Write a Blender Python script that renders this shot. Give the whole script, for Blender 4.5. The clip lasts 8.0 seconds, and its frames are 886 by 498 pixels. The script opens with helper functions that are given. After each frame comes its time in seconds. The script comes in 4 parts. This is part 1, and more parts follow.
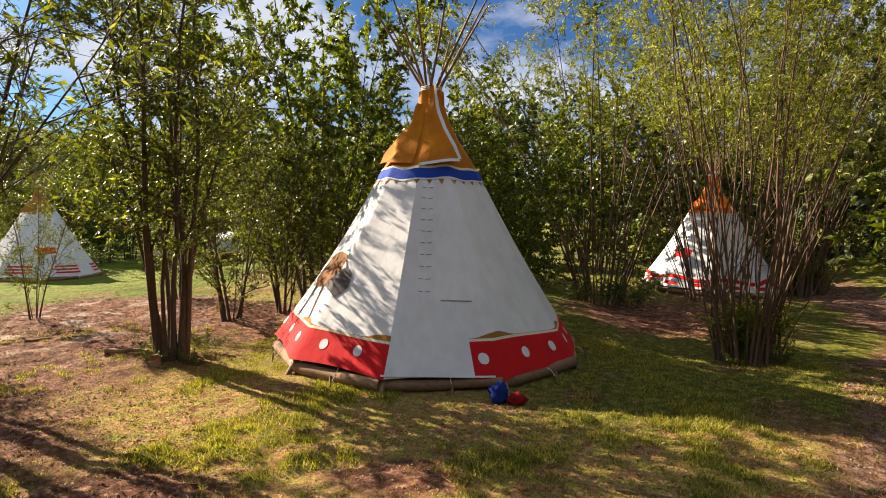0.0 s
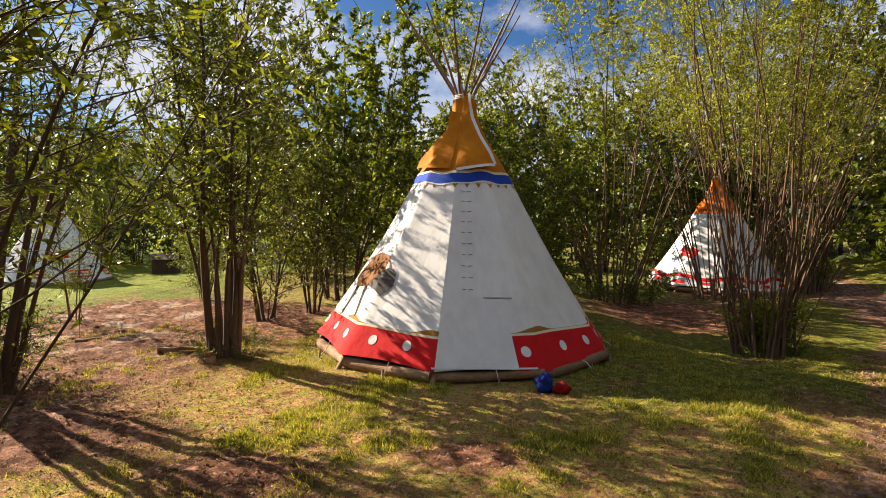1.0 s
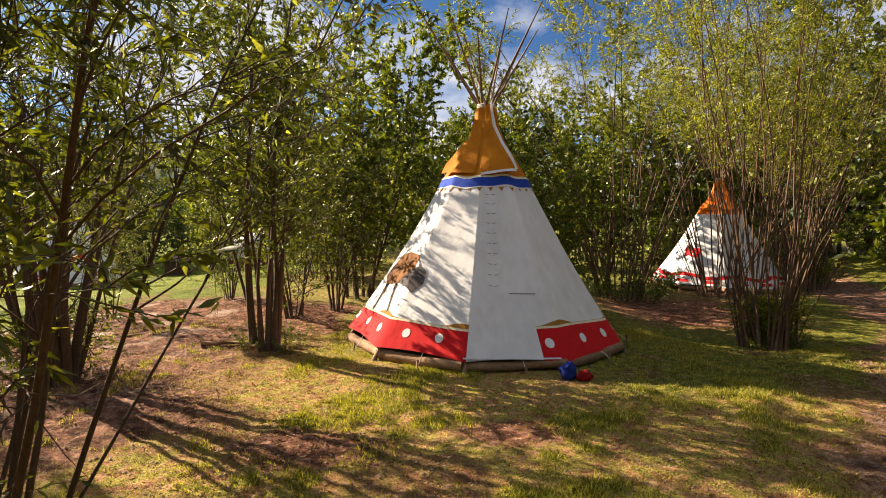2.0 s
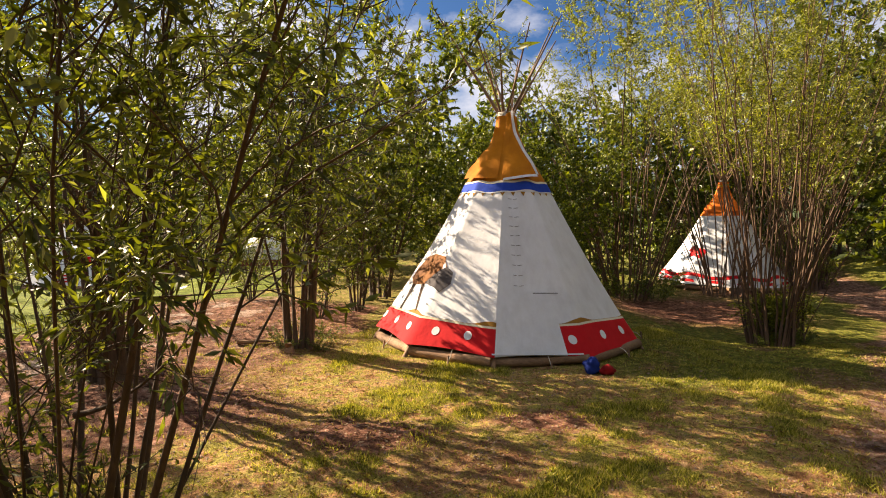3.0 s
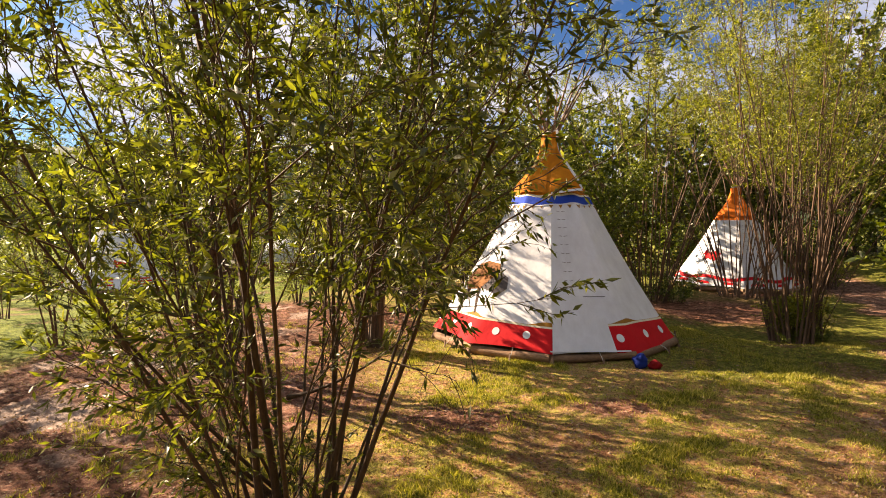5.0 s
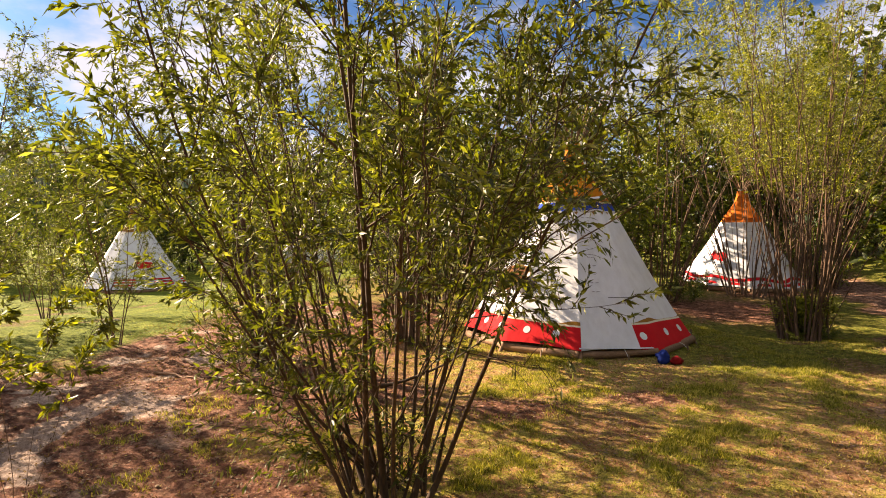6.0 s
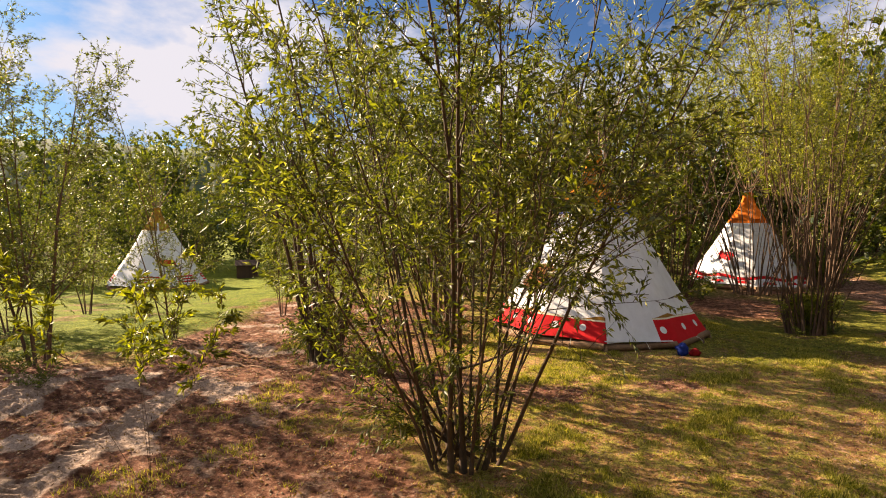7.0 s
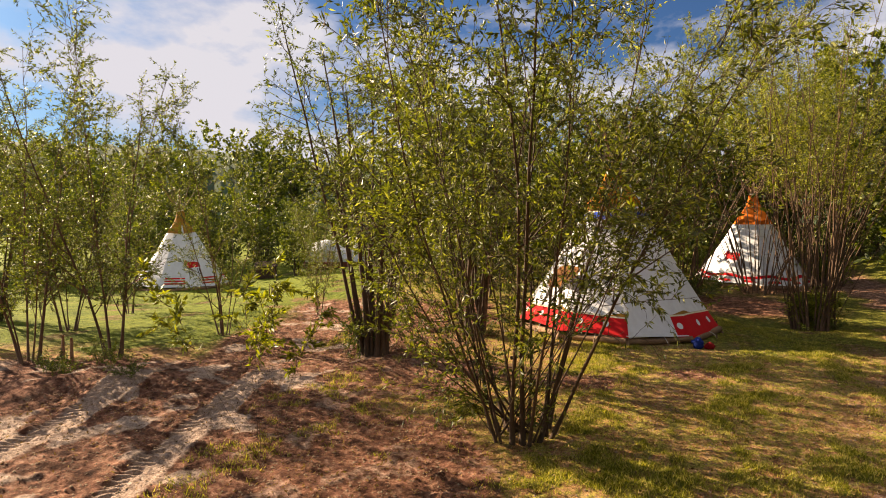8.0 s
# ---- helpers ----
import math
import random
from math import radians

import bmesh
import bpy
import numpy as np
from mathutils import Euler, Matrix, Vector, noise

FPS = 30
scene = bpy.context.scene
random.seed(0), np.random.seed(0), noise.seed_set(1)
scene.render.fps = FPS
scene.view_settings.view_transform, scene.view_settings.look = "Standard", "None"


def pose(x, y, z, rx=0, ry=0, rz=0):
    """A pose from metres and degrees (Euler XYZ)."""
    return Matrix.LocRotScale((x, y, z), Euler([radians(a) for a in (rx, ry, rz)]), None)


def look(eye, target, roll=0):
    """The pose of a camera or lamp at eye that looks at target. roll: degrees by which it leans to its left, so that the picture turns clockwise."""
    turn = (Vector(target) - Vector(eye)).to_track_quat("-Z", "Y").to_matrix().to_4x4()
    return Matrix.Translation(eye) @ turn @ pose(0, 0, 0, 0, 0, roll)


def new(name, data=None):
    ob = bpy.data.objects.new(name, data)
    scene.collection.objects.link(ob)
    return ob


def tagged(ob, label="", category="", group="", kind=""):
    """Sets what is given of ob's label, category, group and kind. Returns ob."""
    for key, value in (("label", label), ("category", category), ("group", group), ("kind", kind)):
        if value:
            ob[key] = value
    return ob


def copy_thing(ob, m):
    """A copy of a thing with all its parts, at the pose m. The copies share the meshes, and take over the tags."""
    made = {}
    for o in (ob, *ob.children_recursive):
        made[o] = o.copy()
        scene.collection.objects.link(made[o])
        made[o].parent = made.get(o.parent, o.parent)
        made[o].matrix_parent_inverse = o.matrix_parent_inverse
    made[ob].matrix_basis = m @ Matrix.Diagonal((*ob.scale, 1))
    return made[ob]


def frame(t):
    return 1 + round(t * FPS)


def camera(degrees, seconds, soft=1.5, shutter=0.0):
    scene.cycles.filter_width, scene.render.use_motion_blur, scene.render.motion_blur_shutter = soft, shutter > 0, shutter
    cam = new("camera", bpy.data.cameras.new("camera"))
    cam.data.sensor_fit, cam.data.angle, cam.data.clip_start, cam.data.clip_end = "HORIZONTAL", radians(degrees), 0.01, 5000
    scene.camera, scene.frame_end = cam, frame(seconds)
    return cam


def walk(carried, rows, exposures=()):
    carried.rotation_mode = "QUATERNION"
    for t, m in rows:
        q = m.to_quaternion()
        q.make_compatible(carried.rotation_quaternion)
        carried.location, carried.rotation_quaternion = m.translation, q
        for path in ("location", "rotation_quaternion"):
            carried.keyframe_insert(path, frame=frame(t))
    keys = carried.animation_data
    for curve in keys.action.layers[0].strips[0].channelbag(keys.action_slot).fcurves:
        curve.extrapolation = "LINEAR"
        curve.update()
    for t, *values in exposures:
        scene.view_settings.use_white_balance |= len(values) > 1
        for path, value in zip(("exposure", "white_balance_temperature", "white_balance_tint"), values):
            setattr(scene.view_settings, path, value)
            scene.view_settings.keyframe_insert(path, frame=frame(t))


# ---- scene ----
cam = camera(79.0, 8.0, soft=1.0)
PATH = [
    (0, (1.193, 1.457, 2.516), (1.014, 3.445, 2.4), 0.8),
    (0.5, (0.827, 1.169, 2.52), (0.661, 3.159, 2.408), 0.6),
    (1, (0.447, 0.875, 2.504), (0.29, 2.866, 2.397), 0.4),
    (1.5, (0.201, 0.5, 2.496), (0.046, 2.492, 2.392), 0.3),
    (3, (-0.53, -0.417, 2.55), (-0.676, 1.576, 2.452), 0.0),
    (3.5, (-0.801, -0.691, 2.592), (-0.945, 1.302, 2.495), -0.0),
    (4, (-1.069, -1.026, 2.656), (-1.214, 0.966, 2.558), -0.1),
    (4.5, (-1.379, -1.33, 2.71), (-1.523, 0.662, 2.614), -0.2),
    (6, (-2.436, -2.55, 2.95), (-2.577, -0.558, 2.849), -0.3),
    (6.5, (-2.849, -3.152, 3.031), (-2.991, -1.16, 2.924), -0.2),
    (7, (-3.213, -3.591, 3.069), (-3.354, -1.599, 2.96), -0.2),
    (7.5, (-3.591, -4.109, 3.09), (-3.729, -2.116, 2.985), -0.3),
    (8, (-3.994, -4.804, 3.227), (-4.139, -2.813, 3.117), -0.4),
]
EXPOSURES = [(0, 1.72, 6900, 11), (1.5, 1.76, 7200, 12), (3, 1.9, 7500, 15), (4.5, 2.02, 7600, 18), (6, 2.02, 7800, 19), (8, 1.7, 7900, 16)]
walk(cam, [(t, look(eye, target, roll)) for t, eye, target, roll in PATH], EXPOSURES)

# ---- world, sun, exposure ----
SUN_AZ, SUN_EL = radians(153.5), radians(28.5)
SUN_DIR = Vector((math.cos(SUN_AZ) * math.cos(SUN_EL), math.sin(SUN_AZ) * math.cos(SUN_EL), math.sin(SUN_EL)))


def make_world():
    w = bpy.data.worlds.new("sky")
    scene.world = w
    w.use_nodes = True
    nt = w.node_tree
    nt.nodes.clear()
    out = nt.nodes.new("ShaderNodeOutputWorld")
    bg = nt.nodes.new("ShaderNodeBackground")
    sky = nt.nodes.new("ShaderNodeTexSky")
    sky.sky_type, sky.sun_disc = "NISHITA", False
    sky.sun_elevation, sky.sun_rotation = SUN_EL, math.pi / 2 - SUN_AZ
    sky.air_density, sky.dust_density = 1.0, 1.3
    co = nt.nodes.new("ShaderNodeTexCoord")
    mp = nt.nodes.new("ShaderNodeMapping")
    mp.inputs["Scale"].default_value = (1.6, 1.6, 3.4)
    mp.inputs["Location"].default_value = (0.35, 0.1, 0.2)
    no = nt.nodes.new("ShaderNodeTexNoise")
    no.inputs["Scale"].default_value, no.inputs["Detail"].default_value, no.inputs["Roughness"].default_value = 2.3, 7, 0.55
    ra = nt.nodes.new("ShaderNodeMapRange")
    ra.inputs["From Min"].default_value, ra.inputs["From Max"].default_value = 0.40, 0.55
    mx = nt.nodes.new("ShaderNodeMix")
    mx.data_type = "RGBA"
    mx.inputs["B"].default_value = (11.4, 12.6, 15.4, 1)
    nt.links.new(co.outputs["Generated"], mp.inputs["Vector"])
    nt.links.new(mp.outputs["Vector"], no.inputs["Vector"])
    nt.links.new(no.outputs["Fac"], ra.inputs["Value"])
    nt.links.new(ra.outputs["Result"], mx.inputs["Factor"])
    tint = nt.nodes.new("ShaderNodeMix")
    tint.data_type, tint.blend_type = "RGBA", "MULTIPLY"
    tint.inputs["Factor"].default_value = 1.0
    tint.inputs["B"].default_value = (0.50, 1.0, 1.72, 1)
    nt.links.new(sky.outputs["Color"], tint.inputs["A"])
    nt.links.new(tint.outputs["Result"], mx.inputs["A"])
    nt.links.new(mx.outputs["Result"], bg.inputs["Color"])
    bg.inputs["Strength"].default_value = 0.0185
    nt.links.new(bg.outputs["Background"], out.inputs["Surface"])


make_world()
sun_data = bpy.data.lights.new("sun", "SUN")
sun_data.energy, sun_data.angle, sun_data.color = 5.0, radians(0.5), (1.0, 0.87, 0.69)
sun = new("sun", sun_data)
sun.matrix_world = look(SUN_DIR * 50, (0, 0, 0))


# ---- materials ----
def node(nt, kind, **values):
    n = nt.nodes.new("ShaderNode" + kind)
    for key, value in values.items():
        n.inputs[key.replace("_", " ")].default_value = value
    return n


def ramp(nt, source, stops):
    r = nt.nodes.new("ShaderNodeValToRGB")
    els = r.color_ramp.elements
    while len(els) < len(stops):
        els.new(0.5)
    for e, (at, c) in zip(els, stops):
        e.position, e.color = at, (*c, 1)
    nt.links.new(source, r.inputs["Fac"])
    return r.outputs["Color"]


def blank(name):
    m = bpy.data.materials.new(name)
    m.use_nodes = True
    nt = m.node_tree
    nt.nodes.clear()
    return m, nt, nt.nodes.new("ShaderNodeOutputMaterial")


def noise_of(nt, scale, detail=6.0, rough=0.6, stretch=(1, 1, 1)):
    co = nt.nodes.new("ShaderNodeTexCoord")
    mp = nt.nodes.new("ShaderNodeMapping")
    mp.inputs["Scale"].default_value = stretch
    n = node(nt, "TexNoise", Scale=scale, Detail=detail, Roughness=rough)
    nt.links.new(co.outputs["Object"], mp.inputs["Vector"])
    nt.links.new(mp.outputs["Vector"], n.inputs["Vector"])
    return n.outputs["Fac"]


def bump_of(nt, source, strength, distance):
    b = node(nt, "Bump", Strength=strength, Distance=distance)
    nt.links.new(source, b.inputs["Height"])
    return b.outputs["Normal"]


def mixed(nt, a, b, fac, mode="MIX"):
    x = nt.nodes.new("ShaderNodeMix")
    x.data_type, x.blend_type = "RGBA", mode
    for key, value in (("A", a), ("B", b), ("Factor", fac)):
        if isinstance(value, (int, float)):
            x.inputs[key].default_value = value
        elif isinstance(value, tuple):
            x.inputs[key].default_value = (*value, 1)
        else:
            nt.links.new(value, x.inputs[key])
    return x.outputs["Result"]


def cloth(name, dark, light, through_light=0.25):
    """Canvas: woven grain, faint stains, some light let through."""
    m, nt, out = blank(name)
    col = ramp(nt, noise_of(nt, 1.3, 8, 0.65), [(0.3, dark), (0.7, light)])
    fine = noise_of(nt, 260, 2, 0.5)
    col = mixed(nt, col, ramp(nt, fine, [(0.3, (0.82,) * 3), (0.7, (1, 1, 1))]), 0.5, "MULTIPLY")
    streak = ramp(nt, noise_of(nt, 5, 5, 0.6, (1, 1, 0.15)), [(0.35, (0.88, 0.87, 0.86)), (0.6, (1, 1, 1))])
    col = mixed(nt, col, streak, 0.7, "MULTIPLY")
    d = node(nt, "BsdfPrincipled", Roughness=0.85)
    d.inputs["Specular IOR Level"].default_value = 0.2
    t = nt.nodes.new("ShaderNodeBsdfTranslucent")
    nt.links.new(col, d.inputs["Base Color"])
    nt.links.new(col, t.inputs["Color"])
    wr = bump_of(nt, noise_of(nt, 3.2, 5, 0.55, (1, 1, 0.5)), 0.35, 0.05)
    nt.links.new(wr, d.inputs["Normal"])
    mx = nt.nodes.new("ShaderNodeMixShader")
    mx.inputs["Fac"].default_value = through_light
    nt.links.new(d.outputs["BSDF"], mx.inputs[1])
    nt.links.new(t.outputs["BSDF"], mx.inputs[2])
    nt.links.new(mx.outputs["Shader"], out.inputs["Surface"])
    return m


def wood(name, dark, light, stretch=(6, 6, 0.7), rough=0.8, bump=0.02):
    m, nt, out = blank(name)
    f = noise_of(nt, 5, 7, 0.65, stretch)
    big = noise_of(nt, 1.2, 4, 0.5)
    col = ramp(nt, f, [(0.25, dark), (0.75, light)])
    col = mixed(nt, col, ramp(nt, big, [(0.3, (0.65, 0.62, 0.6)), (0.7, (1, 1, 1))]), 0.8, "MULTIPLY")
    oi = nt.nodes.new("ShaderNodeObjectInfo")
    col = mixed(nt, col, ramp(nt, oi.outputs["Random"], [(0, (0.75, 0.75, 0.75)), (1, (1.15, 1.1, 1.05))]), 1.0, "MULTIPLY")
    b = node(nt, "BsdfPrincipled", Roughness=rough)
    nt.links.new(col, b.inputs["Base Color"])
    nt.links.new(bump_of(nt, f, 0.6, bump), b.inputs["Normal"])
    nt.links.new(b.outputs["BSDF"], out.inputs["Surface"])
    return m


def foliage(name, stops, glow=0.4, gloss=0.45):
    """Leaves: each leaf its own tint, waxy face, light let through from behind."""
    m, nt, out = blank(name)
    g = nt.nodes.new("ShaderNodeNewGeometry")
    col = ramp(nt, g.outputs["Random Per Island"], stops)
    oi = nt.nodes.new("ShaderNodeObjectInfo")
    col = mixed(nt, col, ramp(nt, oi.outputs["Random"], [(0, (0.8, 0.85, 0.8)), (1, (1.15, 1.08, 1.0))]), 1.0, "MULTIPLY")
    d = node(nt, "BsdfPrincipled", Roughness=0.45 if gloss > 0.2 else 0.8)
    d.inputs["Specular IOR Level"].default_value = gloss
    t = nt.nodes.new("ShaderNodeBsdfTranslucent")
    nt.links.new(col, d.inputs["Base Color"])
    nt.links.new(mixed(nt, col, (1.4, 1.45, 0.5), 1.0, "MULTIPLY"), t.inputs["Color"])
    mx = nt.nodes.new("ShaderNodeMixShader")
    mx.inputs["Fac"].default_value = glow
    nt.links.new(d.outputs["BSDF"], mx.inputs[1])
    nt.links.new(t.outputs["BSDF"], mx.inputs[2])
    nt.links.new(mx.outputs["Shader"], out.inputs["Surface"])
    return m


def ground_material():
    m, nt, out = blank("ground_earth_and_grass")
    at = nt.nodes.new("ShaderNodeVertexColor")
    at.layer_name = "bare"
    sep = nt.nodes.new("ShaderNodeSeparateColor")
    nt.links.new(at.outputs["Color"], sep.inputs["Color"])
    n1, n2, n3 = noise_of(nt, 1.1, 8, 0.65), noise_of(nt, 7, 8, 0.7), noise_of(nt, 45, 5, 0.7)
    n4, n5 = noise_of(nt, 18, 6, 0.75), noise_of(nt, 3.6, 7, 0.75)
    soil = ramp(nt, n2, [(0.32, (0.10, 0.045, 0.022)), (0.5, (0.34, 0.165, 0.08)), (0.66, (0.64, 0.41, 0.23))])
    straw = ramp(nt, n3, [(0.3, (0.25, 0.15, 0.055)), (0.7, (0.73, 0.52, 0.22))])
    grass = mixed(nt, soil, straw, ramp(nt, n1, [(0.46, (0.05,) * 3), (0.63, (0.68,) * 3)]))
    olive = ramp(nt, n3, [(0.3, (0.15, 0.14, 0.025)), (0.7, (0.50, 0.44, 0.105))])
    grass = mixed(nt, grass, olive, ramp(nt, n5, [(0.47, (0, 0, 0)), (0.54, (0.9,) * 3)]))
    # tussock green, kept dark so it also carries painted tipi shade
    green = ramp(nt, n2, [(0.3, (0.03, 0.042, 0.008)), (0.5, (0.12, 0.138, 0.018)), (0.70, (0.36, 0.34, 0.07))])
    lush_shade = node(nt, "Math")
    lush_shade.operation = "MULTIPLY_ADD"
    nt.links.new(sep.outputs["Blue"], lush_shade.inputs[0])
    lush_shade.inputs[1].default_value = 0.62
    nt.links.new(n4, lush_shade.inputs[2])
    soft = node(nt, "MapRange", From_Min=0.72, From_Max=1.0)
    nt.links.new(lush_shade.outputs["Value"], soft.inputs["Value"])
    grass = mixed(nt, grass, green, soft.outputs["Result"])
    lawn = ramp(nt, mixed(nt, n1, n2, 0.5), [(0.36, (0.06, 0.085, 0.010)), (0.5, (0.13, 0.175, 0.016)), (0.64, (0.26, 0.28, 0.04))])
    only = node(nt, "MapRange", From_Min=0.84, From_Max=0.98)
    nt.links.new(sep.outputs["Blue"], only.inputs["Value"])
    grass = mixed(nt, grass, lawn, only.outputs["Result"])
    speck = ramp(nt, n4, [(0.36, (0.36, 0.29, 0.22)), (0.48, (1.08, 1.08, 1.06)), (0.75, (1.5, 1.42, 1.25))])
    grass = mixed(nt, grass, speck, 0.9, "MULTIPLY")
    chips = ramp(nt, noise_of(nt, 70, 3, 0.6), [(0.34, (0.5, 0.45, 0.4)), (0.48, (1, 1, 1)), (0.66, (1.35, 1.3, 1.15))])
    grass = mixed(nt, grass, chips, 0.8, "MULTIPLY")
    earth = ramp(nt, n2, [(0.28, (0.08, 0.036, 0.024)), (0.5, (0.235, 0.108, 0.068)), (0.72, (0.50, 0.305, 0.21))])
    earth = mixed(nt, earth, ramp(nt, n4, [(0.32, (0.40, 0.34, 0.30)), (0.52, (1, 1, 1)), (0.75, (1.35, 1.3, 1.25))]), 0.9, "MULTIPLY")
    patchy = ramp(nt, n5, [(0.40, (0.30, 0.22, 0.17)), (0.5, (0.88, 0.81, 0.74)), (0.61, (1.6, 1.58, 1.6))])
    earth = mixed(nt, earth, patchy, 0.85, "MULTIPLY")
    sand = ramp(nt, n3, [(0.3, (0.38, 0.26, 0.20)), (0.7, (0.72, 0.57, 0.47))])
    sandy = node(nt, "Math")
    sandy.operation = "MULTIPLY_ADD"
    nt.links.new(sep.outputs["Green"], sandy.inputs[0])
    sandy.inputs[1].default_value = 0.7
    nt.links.new(n2, sandy.inputs[2])
    crust = node(nt, "MapRange", From_Min=0.66, From_Max=1.15)
    nt.links.new(sandy.outputs["Value"], crust.inputs["Value"])
    earth = mixed(nt, earth, mixed(nt, sand, ramp(nt, n4, [(0.34, (0.5, 0.42, 0.36)), (0.55, (1, 1, 1))]), 0.8, "MULTIPLY"), crust.outputs["Result"])
    add = node(nt, "Math")
    add.operation = "MULTIPLY_ADD"
    nt.links.new(n2, add.inputs[0])
    add.inputs[1].default_value = 0.9
    nt.links.new(sep.outputs["Red"], add.inputs[2])
    edge = node(nt, "MapRange", From_Min=0.72, From_Max=1.05)
    nt.links.new(add.outputs["Value"], edge.inputs["Value"])
    col = mixed(nt, grass, earth, edge.outputs["Result"])
    b = node(nt, "BsdfPrincipled", Roughness=0.95)
    b.inputs["Specular IOR Level"].default_value = 0.15
    nt.links.new(col, b.inputs["Base Color"])
    rough = mixed(nt, mixed(nt, n2, n3, 0.4), n4, 0.4)
    nt.links.new(bump_of(nt, rough, 1.0, 0.2), b.inputs["Normal"])
    nt.links.new(b.outputs["BSDF"], out.inputs["Surface"])
    return m


CANVAS = cloth("white_canvas", (0.62, 0.635, 0.66), (0.745, 0.76, 0.785), 0.015)
CREAM = cloth("cream_canvas", (0.66, 0.60, 0.42), (0.80, 0.75, 0.58), 0.06)
RED = cloth("red_painted_canvas", (0.50, 0.008, 0.012), (0.64, 0.015, 0.02), 0.05)
GOLD = cloth("ochre_canvas", (0.36, 0.11, 0.005), (0.62, 0.23, 0.012), 0.06)
ORANGE = cloth("orange_canvas", (0.66, 0.14, 0.015), (0.78, 0.20, 0.025), 0.06)
BLUE = cloth("blue_painted_canvas", (0.010, 0.045, 0.36), (0.02, 0.075, 0.46), 0.08)
BAG_BLUE = cloth("blue_fabric", (0.006, 0.022, 0.16), (0.010, 0.035, 0.24), 0.05)
BAG_RED = cloth("red_fabric", (0.22, 0.006, 0.008), (0.32, 0.010, 0.012), 0.05)
OCHRE = cloth("brown_ochre_paint", (0.26, 0.12, 0.02), (0.36, 0.18, 0.03), 0.05)
BROWN = cloth("russet_paint", (0.10, 0.036, 0.010), (0.24, 0.095, 0.022), 0.05)
UMBER = cloth("umber_paint", (0.022, 0.012, 0.008), (0.05, 0.026, 0.016), 0.05)
SLATE = cloth("slate_paint", (0.04, 0.034, 0.036), (0.11, 0.10, 0.105), 0.05)
POLE = wood("peeled_pole", (0.13, 0.07, 0.035), (0.36, 0.22, 0.12), (9, 9, 0.6), 0.7, 0.01)
LOG = wood("barked_log", (0.16, 0.085, 0.045), (0.42, 0.26, 0.15), (0.7, 7, 7), 0.85, 0.02)
BARK = wood("willow_bark", (0.040, 0.024, 0.013), (0.135, 0.08, 0.043), (9, 9, 1.2), 0.85, 0.012)
BARK_BROWN = wood("brown_willow_bark", (0.07, 0.038, 0.02), (0.22, 0.125, 0.068), (9, 9, 1.2), 0.85, 0.012)
BARK_RED = wood("red_willow_bark", (0.055, 0.03, 0.017), (0.21, 0.12, 0.066), (9, 9, 1.2), 0.8, 0.008)
ROPE = wood("white_cord", (0.55, 0.53, 0.48), (0.78, 0.76, 0.7), (20, 20, 20), 0.9, 0.003)
LEAF = foliage("willow_leaf", [(0.0, (0.038, 0.052, 0.010)), (0.5, (0.088, 0.106, 0.018)), (0.85, (0.165, 0.185, 0.028)), (1.0, (0.34, 0.35, 0.12))], 0.42)
LEAF_PALE = foliage("pale_willow_leaf", [(0.0, (0.052, 0.063, 0.008)), (0.5, (0.148, 0.166, 0.014)), (1.0, (0.40, 0.41, 0.055))], 0.40)
LITTER = foliage("dead_leaf", [(0.0, (0.10, 0.05, 0.02)), (0.5, (0.26, 0.15, 0.05)), (1.0, (0.40, 0.28, 0.12))], 0.15, 0.1)
LEAF_DARK = foliage("woodland_leaf", [(0.0, (0.028, 0.042, 0.005)), (0.6, (0.085, 0.115, 0.010)), (1.0, (0.22, 0.25, 0.022))], 0.28)
LEAF_MID = foliage("broad_leaf", [(0.0, (0.035, 0.055, 0.007)), (0.6, (0.11, 0.145, 0.014)), (1.0, (0.27, 0.30, 0.04))], 0.36)
BLADE = foliage("grass_blade", [(0.0, (0.09, 0.10, 0.014)), (0.45, (0.235, 0.24, 0.032)), (1.0, (0.56, 0.47, 0.18))], 0.35, 0.15)
CLOD = wood("dry_clod", (0.20, 0.12, 0.07), (0.50, 0.36, 0.23), (5, 5, 5), 0.95, 0.01)
DECK = wood("red_brown_boards", (0.16, 0.035, 0.02), (0.34, 0.085, 0.045), (1.2, 7, 7), 0.8, 0.01)
HUT = wood("dark_boards", (0.035, 0.02, 0.014), (0.11, 0.06, 0.038), (7, 7, 0.8), 0.85, 0.01)
GROUND = ground_material()


# ---- helpers for meshes ----
def mesh_object(name, verts, faces, material, parent=None, label="", smooth=True):
    me = bpy.data.meshes.new(name)
    me.from_pydata([tuple(v) for v in verts], [], [tuple(f) for f in faces])
    me.materials.append(material)
    if smooth:
        me.shade_smooth()
    ob = new(name, me)
    if parent is not None:
        ob.parent = parent
    if label:
        tagged(ob, label)
    return ob


def array_mesh(name, verts, tris, material, parent=None, label="", smooth=False):
    """A mesh of triangles from numpy arrays."""
    verts, tris = np.ascontiguousarray(verts, np.float32), np.ascontiguousarray(tris, np.int32)
    me = bpy.data.meshes.new(name)
    me.vertices.add(len(verts))
    me.vertices.foreach_set("co", verts.ravel())
    me.loops.add(tris.size)
    me.loops.foreach_set("vertex_index", tris.ravel())
    me.polygons.add(len(tris))
    me.polygons.foreach_set("loop_start", np.arange(0, tris.size, 3, dtype=np.int32))
    me.update(calc_edges=True)
    me.validate()
    me.materials.append(material)
    if smooth:
        me.shade_smooth()
    ob = new(name, me)
    if parent is not None:
        ob.parent = parent
    if label:
        tagged(ob, label)
    return ob


